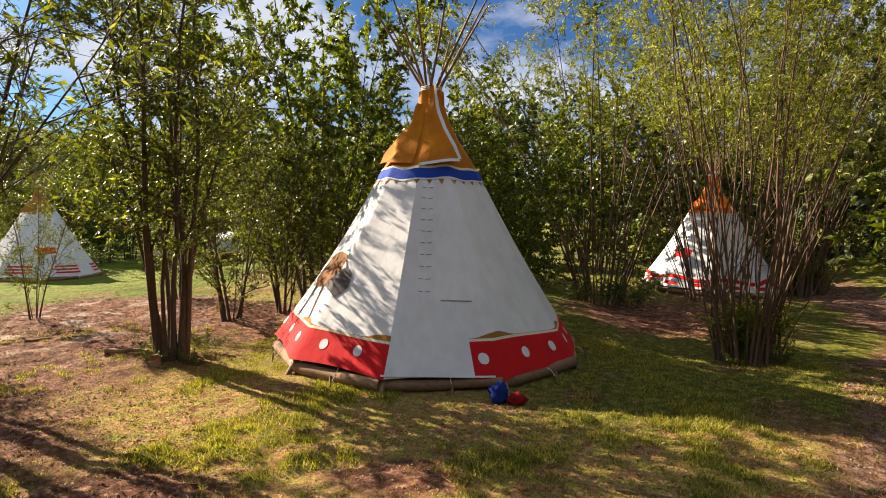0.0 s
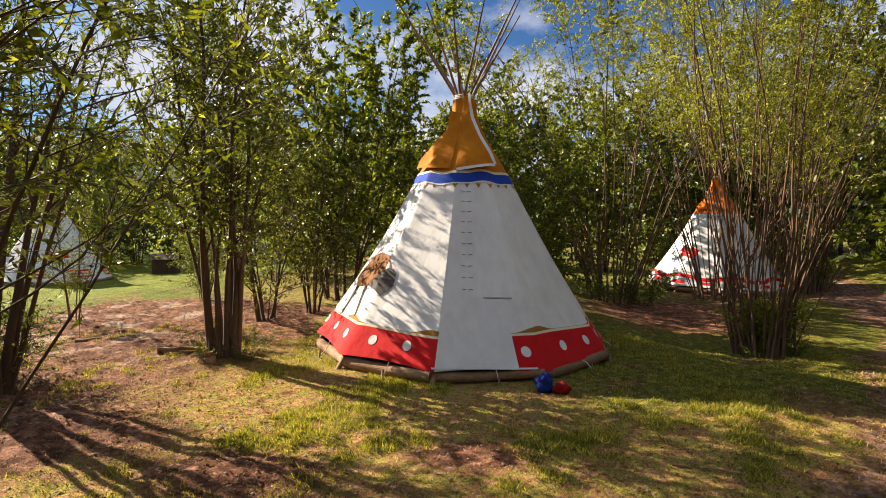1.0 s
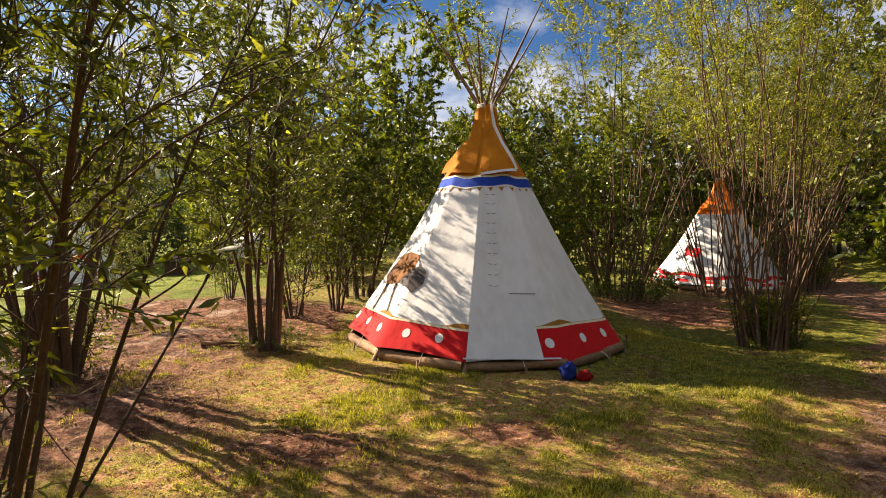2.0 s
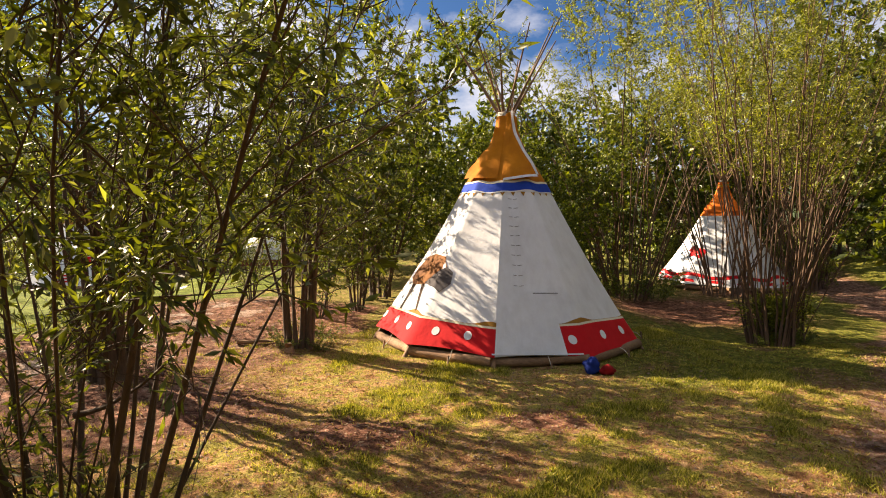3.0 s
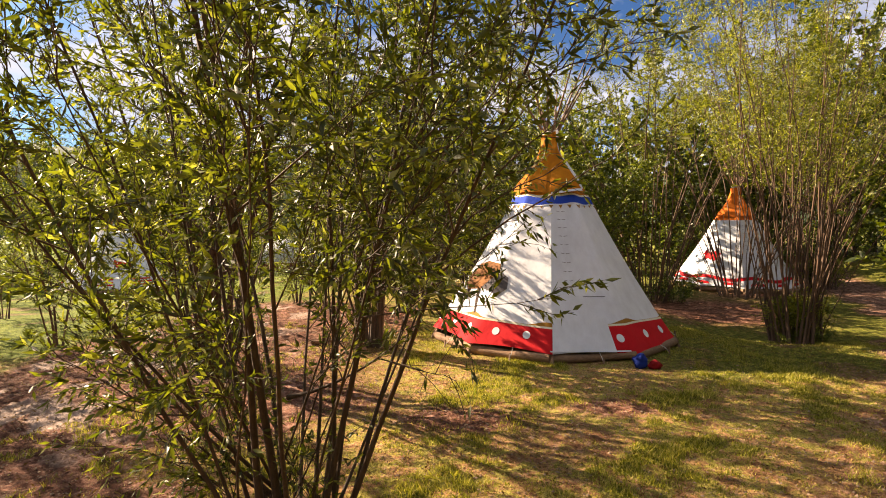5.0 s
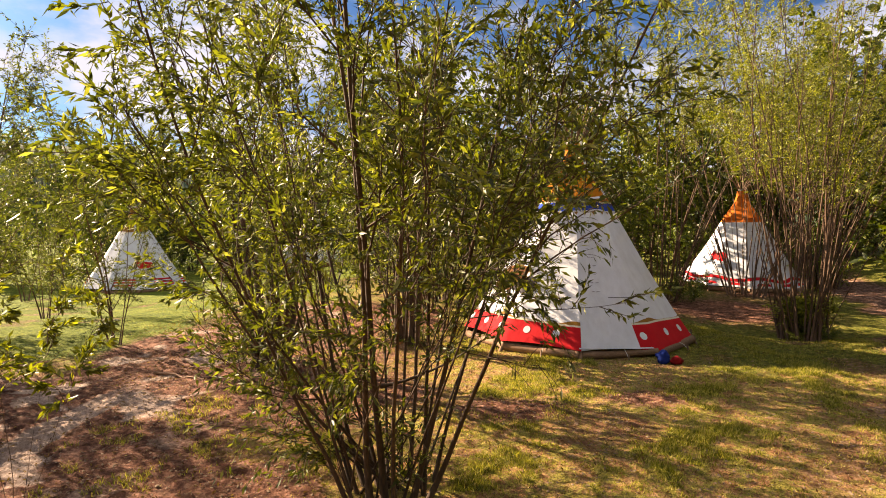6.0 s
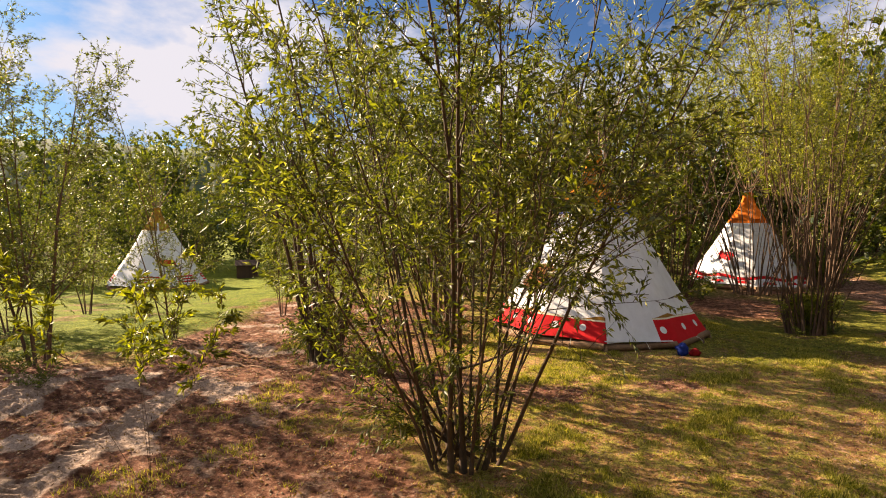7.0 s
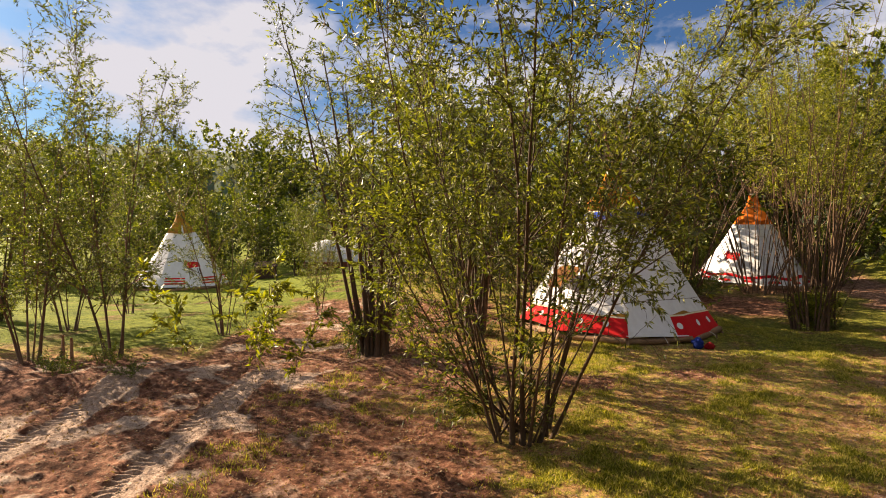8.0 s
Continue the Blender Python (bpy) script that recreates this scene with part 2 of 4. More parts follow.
def thing(name, at, label, category, group="", turn=0.0, size=1.0):
    ob = new(name)
    ob.empty_display_size = 0.2
    ob.matrix_basis = pose(*at, 0, 0, turn) @ Matrix.Scale(size, 4)
    return tagged(ob, label, category, group)


def tube(points, radii, sides=6, cap=True):
    """Vertices and triangles of a round tube along the points."""
    pts, radii = np.asarray(points, float), np.asarray(radii, float)
    tang = np.gradient(pts, axis=0)
    tang /= np.linalg.norm(tang, axis=1)[:, None] + 1e-9
    up = np.array([0.0, 0, 1]) if abs(tang[0][2]) < 0.9 else np.array([1.0, 0, 0])
    a = np.cross(tang, up)
    a /= np.linalg.norm(a, axis=1)[:, None] + 1e-9
    b = np.cross(tang, a)
    ang = np.linspace(0, 2 * np.pi, sides, endpoint=False)
    ring = pts[:, None] + radii[:, None, None] * (np.cos(ang)[None, :, None] * a[:, None] + np.sin(ang)[None, :, None] * b[:, None])
    verts = ring.reshape(-1, 3)
    i = np.arange(len(pts) - 1)[:, None] * sides
    j = np.arange(sides)[None]
    k = (j + 1) % sides
    p, q, r, s = i + j, i + k, i + sides + k, i + sides + j
    tris = np.concatenate([np.stack([p, q, r], -1).reshape(-1, 3), np.stack([p, r, s], -1).reshape(-1, 3)])
    if cap:
        n = len(verts)
        verts = np.concatenate([verts, pts[:1], pts[-1:]])
        e = (len(pts) - 1) * sides
        tris = np.concatenate([tris, [(n, x, (x + 1) % sides) for x in range(sides)], [(n + 1, e + (x + 1) % sides, e + x) for x in range(sides)]])
    return verts, tris


def joined(pieces):
    verts, tris, n = [], [], 0
    for v, t in pieces:
        verts.append(v)
        tris.append(np.asarray(t) + n)
        n += len(v)
    return np.concatenate(verts), np.concatenate(tris)


def sstep(a, b, x):
    u = np.clip((np.asarray(x, float) - a) / (b - a), 0, 1)
    return u * u * (3 - 2 * u)


# ---- the ground ----
def wave(x, y, scale, seed):
    """Cheap smooth noise from crossed sines, about -1 to 1."""
    r = np.random.RandomState(seed)
    total = 0
    for n in range(6):
        a, ph = r.uniform(0, 2 * np.pi, 2)
        f = scale * r.uniform(0.6, 1.8)
        total = total + np.sin(f * (x * np.cos(a) + y * np.sin(a)) + ph + 1.3 * np.sin(0.6 * f * (y * np.cos(a) - x * np.sin(a)) + ph * 2))
    return total / 3.2


def tufts(x, y):
    """Where the turf grows in green tussocks."""
    return 0.8 * sstep(-0.15, 0.9, 0.75 * wave(x, y, 1.9, 61) + 0.5 * wave(x, y, 4.4, 62) + 0.45 * wave(x, y, 9.0, 67))


def wheel_track(x, y):
    return (sstep(0.36, 0.22, np.abs(x + 8.33 + 0.07 * (y - 1.5))) + sstep(0.36, 0.22, np.abs(x + 10.57 + 0.07 * (y - 1.5)))) * sstep(8, 5, y)


def bareness(x, y):
    """How bare the earth is: 0 turf, 1 churned soil; and how sandy."""
    w = 0.9 * wave(x, y, 0.7, 3)
    edge = np.interp(y, (0.0, 2.0, 4.0, 5.5, 7.0, 9.0), (-2.9, -3.3, -4.2, -4.5, -3.7, -3.8))
    yard = sstep(1.1, -1.6, x - edge + 1.5 * w + 0.6 * wave(x, y, 2.2, 33)) * sstep(16.5, 13.2, y + 0.2 * x + w) * sstep(-26, -15, x + 0.8 * y)
    lawn = sstep(5.8, 7.6, y + 0.5 * w) * sstep(-9.5, -11.5, x + w)
    yard = yard * (1 - 0.85 * lawn) * (1 - 0.3 * sstep(0.45, 0.75, tufts(x, y)) * sstep(-9.6, -7.2, x + 0.5 * w))
    patch = 1.5 * np.exp(-(((x + 1.95) / 0.8) ** 2 + ((y - 5.85) / 0.5) ** 2)) + 0.9 * np.exp(-(((x - 0.3) / 0.9) ** 2 + ((y - 6.5) / 0.5) ** 2)) + 0.7 * np.exp(-(((x + 3.7) / 0.9) ** 2 + ((y - 6.6) / 1.0) ** 2))
    front = 1.2 * np.exp(-(((x - 6.6) / 3.6) ** 2 + ((y - 17.9) / 3.0) ** 2)) + 0.9 * np.exp(-(((x - 10.5) / 3.0) ** 2 + ((y - 22.3) / 1.6) ** 2))
    along = (x - 4.7) - 0.76 * (np.minimum(y, 16.0) - 7.5) - 0.2 * np.maximum(y - 16.0, 0)
    track = sstep(-0.5, 0.5, along + 0.45 * w + 0.35 * wave(x, y, 2.4, 77)) * sstep(3.6, 2.4, along + 0.4 * w) * sstep(-4, -1, y)
    spots = 0.46 * sstep(0.15, 1.0, wave(x, y, 1.4, 8) + 0.4 * wave(x, y, 4.2, 88))
    lush_shade = sstep(-7.5, -10.0, x + w) * sstep(6.5, 9.5, y + 0.6 * w) + tufts(x, y)
    # green turf right of the tipi, darkened to paint in the tipi's shadow
    lush_shade = np.maximum(lush_shade, 0.82 * sstep(0.3, 2.6, x) * sstep(7.4, 8.6, y + 0.35 * w) + 0.6 * sstep(8.5, 10.5, y + 0.3 * w) * sstep(2.6, 0.3, x))
    bare = np.clip(np.maximum.reduce([0.95 * yard, 0.95 * patch, 0.75 * front, 0.65 * track, spots]), 0, 1)
    crust = sstep(0.15, 0.65, wave(x, y, 2.6, 5) + 0.5 * wave(x, y, 6.5, 55) + 0.35 * wheel_track(x, y))
    sandy = np.clip(np.maximum(yard * np.maximum(crust * (0.35 + 0.6 * sstep(-6.0, -8.0, x)), 0.95 * wheel_track(x, y)), 0.35 * track), 0, 1)
    return bare, sandy, np.clip(lush_shade, 0, 1)


def ruts(x, y):
    """Two broad wheel tracks with slanting tread marks and pushed-up edges."""
    depth = 0.0
    for side in (-1, 1):
        c = x + 9.45 - 1.12 * side + 0.07 * (y - 1.5) + 0.06 * np.sin(y * 0.8)
        inside = sstep(0.29, 0.21, np.abs(c))
        tread = np.tanh(1.4 * np.sin(2 * np.pi * (y + 0.55 * np.abs(c)) / 0.125))
        depth = depth - 0.028 * inside + 0.024 * inside * tread * sstep(0.02, 0.06, np.abs(c)) + 0.022 * np.exp(-(((np.abs(c) - 0.33) / 0.07) ** 2)) * (1 + 0.5 * wave(x, y, 9.0, 63))
    return depth * sstep(7.5, 5.5, y + 0.5 * wave(x, y, 1.5, 64)) * sstep(-6, -3, y)


def height(x, y):
    x, y = np.asarray(x, float), np.asarray(y, float)
    bare, _, _ = bareness(x, y)
    near = sstep(70, 35, np.hypot(x, y - 8))
    z = -1.0 * sstep(-9, -20, x) * sstep(8, 24, y) + 1.3 * sstep(12.5, 19, x) * sstep(16, 27, y)
    z = z - 0.42 * sstep(2.2, 6.0, x) * sstep(9.5, 14.0, y) + 0.14 * sstep(2.0, 6.0, x) * sstep(17.0, 22.0, y)
    z = z + 0.035 * wave(x, y, 0.45, 1) * near
    z = z + near * bare * (0.022 * wave(x, y, 3.1, 2) + 0.014 * wave(x, y, 9.0, 4) + 0.011 * wave(x, y, 17.0, 14) + 0.008 * wave(x, y, 29.0, 15)) + 0.018 * near * wave(x, y, 5.0, 6) + 0.03 * near * (1 - bare) * tufts(x, y) * (0.6 + 0.4 * wave(x, y, 14.0, 71)) + near * (0.011 * wave(x, y, 17.0, 24) + 0.009 * wave(x, y, 27.0, 25))
    z = z + 0.32 * np.exp(-(((x + 11.6) / 1.7) ** 2 + ((y - 5.0) / 0.9) ** 2)) * (1 + 0.35 * wave(x, y, 3.0, 9))
    z = z + 0.09 * np.exp(-(((x + 6.6) / 1.1) ** 2 + ((y - 6.4) / 1.0) ** 2)) + 0.07 * np.exp(-(((x + 4.1) / 0.7) ** 2 + ((y - 10.1) / 0.6) ** 2))
    z = z + ruts(x, y)
    z = z + 0.05 * np.exp(-(((x + 1.85) / 0.65) ** 2 + ((y - 5.75) / 0.38) ** 2))
    tent = np.exp(-(((x + 0.0) ** 2 + (y - 11.9) ** 2) / 16) ** 4)
    return z * (1 - 0.8 * tent)


def make_ground():
    def axis(lo, hi, step, far, growth, fine):
        mid = [lo]
        while mid[-1] < hi:
            mid.append(mid[-1] + (fine[2] if fine[0] < mid[-1] < fine[1] else step))
        hi = mid[-1]
        left, right, s = [], [], step
        a, b = lo, hi
        while b < far:
            s *= growth
            a, b = a - s, b + s
            left.append(a)
            right.append(b)
        return np.array(left[::-1] + mid + right)

    xs, ys = axis(-12.5, 7.5, 0.085, 900, 1.1, (-11.1, -7.8, 0.034)), axis(-0.5, 14, 0.085, 900, 1.1, (0.4, 5.0, 0.021))
    X, Y = np.meshgrid(xs, ys)
    Z = height(X, Y)
    verts = np.stack([X, Y, Z], -1).reshape(-1, 3)
    w, h = len(xs), len(ys)
    i = (np.arange(h - 1)[:, None] * w + np.arange(w - 1)[None]).ravel()
    tris = np.concatenate([np.stack([i, i + 1, i + w + 1], -1), np.stack([i, i + w + 1, i + w], -1)])
    ob = array_mesh("ground", verts, tris, GROUND, smooth=True)
    bare, sandy, lush_shade = bareness(X, Y)
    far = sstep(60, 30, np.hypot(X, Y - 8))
    col = np.stack([bare * far, sandy * far, lush_shade, 0 * bare + 1], -1).reshape(-1, 4).astype(np.float32)
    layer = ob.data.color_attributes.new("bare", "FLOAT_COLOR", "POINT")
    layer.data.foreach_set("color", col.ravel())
    tagged(ob, "uneven ground of worn turf, straw and churned brown earth", "ground", kind="structure")


make_ground()


def ground_z(x, y):
    return float(height(x, y))


# ---- tipis ----
TIPI_K, POLES, FIRST = 0.6, 10, -88.0


def cone_radius(z):
    """The canvas's profile: a cone that flares towards the foot and is drawn in at the smoke hole."""
    if z < 3.4:
        return 3.06 - 0.735 * z + 0.032 * z * z
    return float(np.interp(z, (3.4, 3.7, 4.1, 4.45, 4.7, 5.3), (0.926, 0.74, 0.47, 0.31, 0.235, 0.235)))


def cone_point(phi, z, off=0.0):
    """A point of the canvas, stretched flat from pole to pole; phi in degrees."""
    step = 360 / POLES
    u = ((phi - FIRST) % step) / step
    flat = math.cos(radians(step / 2)) / math.cos(radians((u - 0.5) * step))
    r = cone_radius(z) * (0.15 + 0.85 * flat)
    sag = 0.02 * math.sin(math.pi * u) * math.sin(min(1.0, z / 3.6) * math.pi)
    hang = 0.012 * math.sin(radians(phi * 11) + 2.2 * z) * max(0.0, 1 - z / 1.3)
    r += off - sag + hang
    a = radians(phi)
    return (r * math.cos(a), r * math.sin(a), z + off * TIPI_K - 0.085 * math.cos(a + 0.15) * max(0.0, 1 - z / 2.5))


def cone_sheet(name, lower, upper, a0, a1, rows, material, parent, off=0.0, label="", da=3.0):
    """A sheet on the cone from angle a0 to a1 between two heights that may vary with the angle."""
    grid = [FIRST + da * k for k in range(math.ceil((a0 - FIRST) / da), math.floor((a1 - FIRST) / da) + 1)]
    angles = [a0] + [g for g in grid if a0 + 0.05 < g < a1 - 0.05] + [a1]
    n = len(angles) - 1
    verts, faces = [], []
    for phi in angles:
        lo, hi = lower(phi), upper(phi)
        for j in range(rows + 1):
            verts.append(cone_point(phi, lo + (hi - lo) * j / rows, off))
    for i in range(n):
        for j in range(rows):
            p = i * (rows + 1) + j
            faces.append((p, p + rows + 1, p + rows + 2, p + 1))
    return mesh_object(name, verts, faces, material, parent, label)


def cone_blob(name, phi0, z0, outline, material, parent, off, label=""):
    """A painted patch: a closed outline (metres along, metres up) laid on the cone, filled in rings."""
    r0 = cone_radius(z0)
    k = len(outline)
    cx, cy = sum(p[0] for p in outline) / k, sum(p[1] for p in outline) / k
    fine = []
    for (x0, y0), (x1, y1) in zip(outline, outline[1:] + outline[:1]):
        m = max(1, int(math.hypot(x1 - x0, y1 - y0) / 0.06))
        fine += [(x0 + (x1 - x0) * i / m, y0 + (y1 - y0) * i / m) for i in range(m)]
    rings, n = 5, len(fine)
    verts = [cone_point(phi0 + math.degrees(cx / r0), z0 + cy * 0.88, off)]
    for s in range(1, rings + 1):
        for x, y in fine:
            xx, yy = cx + (x - cx) * s / rings, cy + (y - cy) * s / rings
            verts.append(cone_point(phi0 + math.degrees(xx / r0), z0 + yy * 0.88, off))
    faces = [(0, 1 + i, 1 + (i + 1) % n) for i in range(n)]
    for s in range(rings - 1):
        a, b = 1 + s * n, 1 + (s + 1) * n
        faces += [(a + i, b + i, b + (i + 1) % n, a + (i + 1) % n) for i in range(n)]
    return mesh_object(name, verts, faces, material, parent, label)


def disc(radius, n=18):
    return [(radius * math.cos(2 * math.pi * i / n), radius * math.sin(2 * math.pi * i / n)) for i in range(n)]


def pole_line(i, rng, cross=4.68, reach=(6.3, 7.6)):
    a = radians(FIRST + 360 / POLES * i)
    out, side = Vector((math.cos(a), math.sin(a), 0)), Vector((-math.sin(a), math.cos(a), 0)) * 0.07
    foot = out * 3.0 + Vector((0, 0, -0.06))
    low = out * (cone_radius(0.5) - 0.12) + Vector((0, 0, 0.5))
    middle = out * (cone_radius(2.4) - 0.10) + Vector((0, 0, 2.4)) + side * 0.3
    mid = out * 0.03 + Vector((0, 0, cross)) + side
    way = (mid - middle) / (mid.z - middle.z)
    top = rng.uniform(*reach)
    tip = mid + way * (top - mid.z) + Vector((rng.uniform(-0.12, 0.12), rng.uniform(-0.12, 0.12), 0))
    return [foot, low, middle, mid, mid.lerp(tip, 0.5) + side * rng.uniform(-0.4, 0.4), tip]


def log_piece(length, radius, rng):
    """A lying log along x, with uneven girth and cut ends."""
    n = 9
    pts = [(length * (i / (n - 1) - 0.5), 0.012 * math.sin(i * 1.3 + radius * 90), 0.01 * math.cos(i * 0.9)) for i in range(n)]
    rad = [radius * (1 - 0.12 * i / n + rng.uniform(-0.05, 0.05)) for i in range(n)]
    rad[0] *= 0.93
    return tube(pts, rad, 10)


def smoke_flap(name, a0, a1, lean, material, parent, trim=None, crumple=0.012, rise=1.46):
    """A free-standing flap beside the smoke hole, swung out from the canvas, creased, with a stitched edge."""
    n, m = 10, 14
    verts, faces = [], []
    for j in range(m + 1):
        v = j / m
        z = 3.46 + rise * v
        for i in range(n + 1):
            u = i / n
            phi = a0 + (a1 - a0) * u * (1 - 0.5 * v)
            crease = crumple * (math.sin(9 * v + 5 * u) + 0.7 * math.sin(17 * v - 8 * u + 1.0))
            off = 0.018 + lean * u * (1 - 0.55 * v) + crease * u
            verts.append(cone_point(phi, min(z, 4.95), off))
    for j in range(m):
        for i in range(n):
            p = j * (n + 1) + i
            faces.append((p, p + 1, p + n + 2, p + n + 1))
    flap = mesh_object(name, verts, faces, material, parent)
    if trim:
        free = [(j * (n + 1) + n, j * (n + 1) + n - 1) for j in range(m + 1)]
        foot = [(i, n + 1 + i) for i in range(n + 1)]
        for line in (free, foot):
            vs = []
            for e, q in line:
                e, q = Vector(verts[e]), Vector(verts[q])
                d = (e - q).normalized()
                o = Vector((e.x, e.y, 0)).normalized() * 0.006
                vs += [e - d * 0.012 + o, e + d * 0.05 + o]
            mesh_object("edge_trim", vs, [(2 * k, 2 * k + 1, 2 * k + 3, 2 * k + 2) for k in range(len(line) - 1)], trim, flap, "white canvas edge of the smoke flap")
    return flap


def make_tipi(at, turn, label, style, group="tipis", size=1.0):
    rng = random.Random({"main": 1, "red": 2, "stripe": 3}[style])
    t = thing("tipi", at, label, "tipi", group, turn, size)
    cap = {"main": GOLD, "red": ORANGE, "stripe": OCHRE}[style]
    hem, neck, top = 0.205, {"main": 3.42, "red": 3.32, "stripe": 4.0}[style], 4.9
    waves = lambda p: hem + 0.035 * abs(math.sin(radians((p - FIRST) * POLES / 2)))  # noqa: E731
    cone_sheet("cover", waves, lambda p: neck, -88 - 360 + 0.01, -88, 14, CANVAS, t)
    cone_sheet("cap", lambda p: neck - 0.02, lambda p: top, -88 - 360 + 0.01, -88, 6, cap, t, 0.003, "painted cap round the smoke hole")
    for i in range(POLES):
        line = pole_line(i, rng)
        v, f = tube(line, [0.046, 0.043, 0.037, 0.029, 0.023, 0.011], 8)
        array_mesh("pole", v, f, POLE, t, smooth=True)
    for i in range(3):
        ring = [(0.19 * math.cos(k * math.pi / 8), 0.19 * math.sin(k * math.pi / 8), 4.93 + 0.03 * i + 0.01 * math.sin(k)) for k in range(17)]
        v, f = tube(ring, [0.012] * 17, 5, False)
        array_mesh("lashing", v, f, ROPE, t, "cord lashing round the poles", True)
    smoke_flap("smoke_flap", -88, -46, 0.16, cap, t, CANVAS if style == "main" else None)
    smoke_flap("smoke_flap", -96, -156, 0.11, cap, t, None, 0.022, 1.15)
    door0, door1 = -87.6, -60.8
    if style == "main":
        def ripple(p):
            return 0.02 * math.sin(radians(p * 5 + 40)) + 0.012 * math.sin(radians(p * 11))

        def crest(p):
            return 0.655 + 0.018 * math.sin(radians(p * 5)) + 0.04 * math.exp(-(((p + 35) / 25) ** 2))
        b0, b1 = door1, door0 + 360
        cone_sheet("red_band", lambda p: waves(p) - 0.006, crest, b0, b1, 4, RED, t, 0.006, "red painted band round the foot")
        cone_sheet("cream_line", crest, lambda p: crest(p) + 0.035, b0, b1, 1, CREAM, t, 0.007, "cream stripe over the red band")
        cone_sheet("ochre_scallop", lambda p: crest(p) + 0.035, lambda p: crest(p) + 0.04 + 0.075 * max(0, math.sin(radians((p + 60) * 9))) ** 2, b0, b1, 1, OCHRE, t, 0.0065, "ochre scalloped border", 1.5)
        for p in range(-39, 268, 15):
            cone_blob("white_dot", p, 0.485, disc(0.083), CANVAS, t, 0.011)
        cone_blob("white_dot", -57.0, 0.47, disc(0.083), CANVAS, t, 0.011)
        door = cone_sheet("door", lambda p: 0.24, lambda p: 1.24, door0, door1, 8, CANVAS, t, 0.016, "white canvas door flap with a stitched edge")
        cone_sheet("hem", lambda p: 0.232, lambda p: 0.255, door0 - 1, door1 + 6, 1, CANVAS, door, 0.024)
        cone_sheet("stitching", lambda p: 1.225, lambda p: 1.238, -70, -57, 1, SLATE, door, 0.02)
        cone_sheet("upper_line", lambda p: 3.385 + ripple(p), lambda p: 3.43 + ripple(p), -88 - 360, -88, 1, CREAM, t, 0.010, "cream stripe under the cap")
        cone_sheet("blue_band", lambda p: 3.205 + ripple(p), lambda p: 3.385 + ripple(p), -88 - 360, -88, 2, BLUE, t, 0.008, "blue painted band")
        cone_sheet("lower_line", lambda p: 3.18 + ripple(p), lambda p: 3.205 + ripple(p), -88 - 360, -88, 1, CANVAS, t, 0.010)
        for i in range(30):
            p = -172 + 12 * i
            tri = [(-0.055, 0.0), (0.0, -0.10), (0.055, 0.0)]
            cone_blob("pennant", p, 3.185, tri, OCHRE, t, 0.006)
        body = [(-0.83, -0.25), (-1.05, -0.11), (-1.05, 0.13), (-0.9, 0.43), (-0.54, 0.53), (0.07, 0.5), (0.25, 0.26), (-0.04, 0.09), (-0.25, -0.15)]
        cone_blob("russet_patch", -128, 1.40, body, BROWN, t, 0.009, "russet painted shape on the canvas")
        cone_blob("slate_patch", -128, 1.40, [(-0.33, -0.15), (-0.07, 0.10), (0.24, 0.28), (0.43, 0.16), (0.47, -0.08), (0.29, -0.28), (0.14, -0.18)], SLATE, t, 0.012, "slate grey painted shape beside the russet one")
        for bar in ([(-0.85, -0.22), (-0.70, -0.22), (-0.70, -0.8), (-0.76, -0.83)], [(-0.46, -0.16), (-0.33, -0.14), (-0.06, -0.73), (-0.11, -0.75)]):
            cone_blob("painted_stripe", -128, 1.40, bar, UMBER, t, 0.0065)
    elif style == "red":
        cone_sheet("red_line", lambda p: 0.52 + 0.06 * math.sin(radians(p * 8)), lambda p: 0.66 + 0.06 * math.sin(radians(p * 8)), -448, -88, 1, RED, t, 0.006, "wavy red painted line", 1.5)
        for p in range(-150, 200, 25):
            cone_blob("red_mark", p, 0.38, [(-0.36, -0.07), (0.36, -0.07), (0.26, 0.06), (-0.26, 0.06)], RED, t, 0.007)
        shape = [(-0.45, 0.2), (-0.5, 0.02), (-0.36, -0.02), (-0.3, -0.28), (-0.05, -0.2), (0.25, -0.3), (0.42, -0.2), (0.46, 0.12), (0.2, 0.22), (-0.15, 0.14), (-0.3, 0.3)]
        cone_blob("red_patch", -128, 1.62, shape, RED, t, 0.006, "red painted shape on the canvas")
    elif style == "stripe":
        cone_blob("red_patch", -80, 1.55, [(-0.5, 0.1), (-0.42, 0.32), (-0.3, 0.16), (0.1, 0.2), (0.48, 0.14), (0.5, -0.16), (0.1, -0.2), (-0.3, -0.24)], RED, t, 0.006, "red painted shape on the canvas")
        for x in (-0.3, -0.12, 0.3, 0.42):
            cone_blob("painted_stripe", -80, 1.0, [(x - 0.02, -0.2), (x + 0.02, -0.2), (x + 0.03, 0.36), (x - 0.03, 0.36)], SLATE, t, 0.0065)
        for p0 in (-120, -72, -24, 24, 72, 120, 168):
            for z in (0.40, 0.55, 0.70):
                cone_sheet("red_stripe", lambda p, z=z: z, lambda p, z=z: z + 0.085, p0, p0 + 26, 1, RED, t, 0.006)
    for i in range(10):
        z = 1.36 + 0.185 * i
        w = 0.10 / cone_radius(z) * 57.3
        for lo, hi, dz in ((-w, -0.25 * w, 0.006), (0.05 * w, w, -0.006)):
            a, b = cone_point(-77 + lo, z + dz, 0.016), cone_point(-77 + hi, z - dz * 0.5, 0.016)
            v, f = tube([a, [(p + q) / 2 for p, q in zip(a, b)], b], [0.0035, 0.005, 0.003], 5)
            array_mesh("lacing_pin", v, f, BARK, t, "wooden lacing pin through the seam", True)
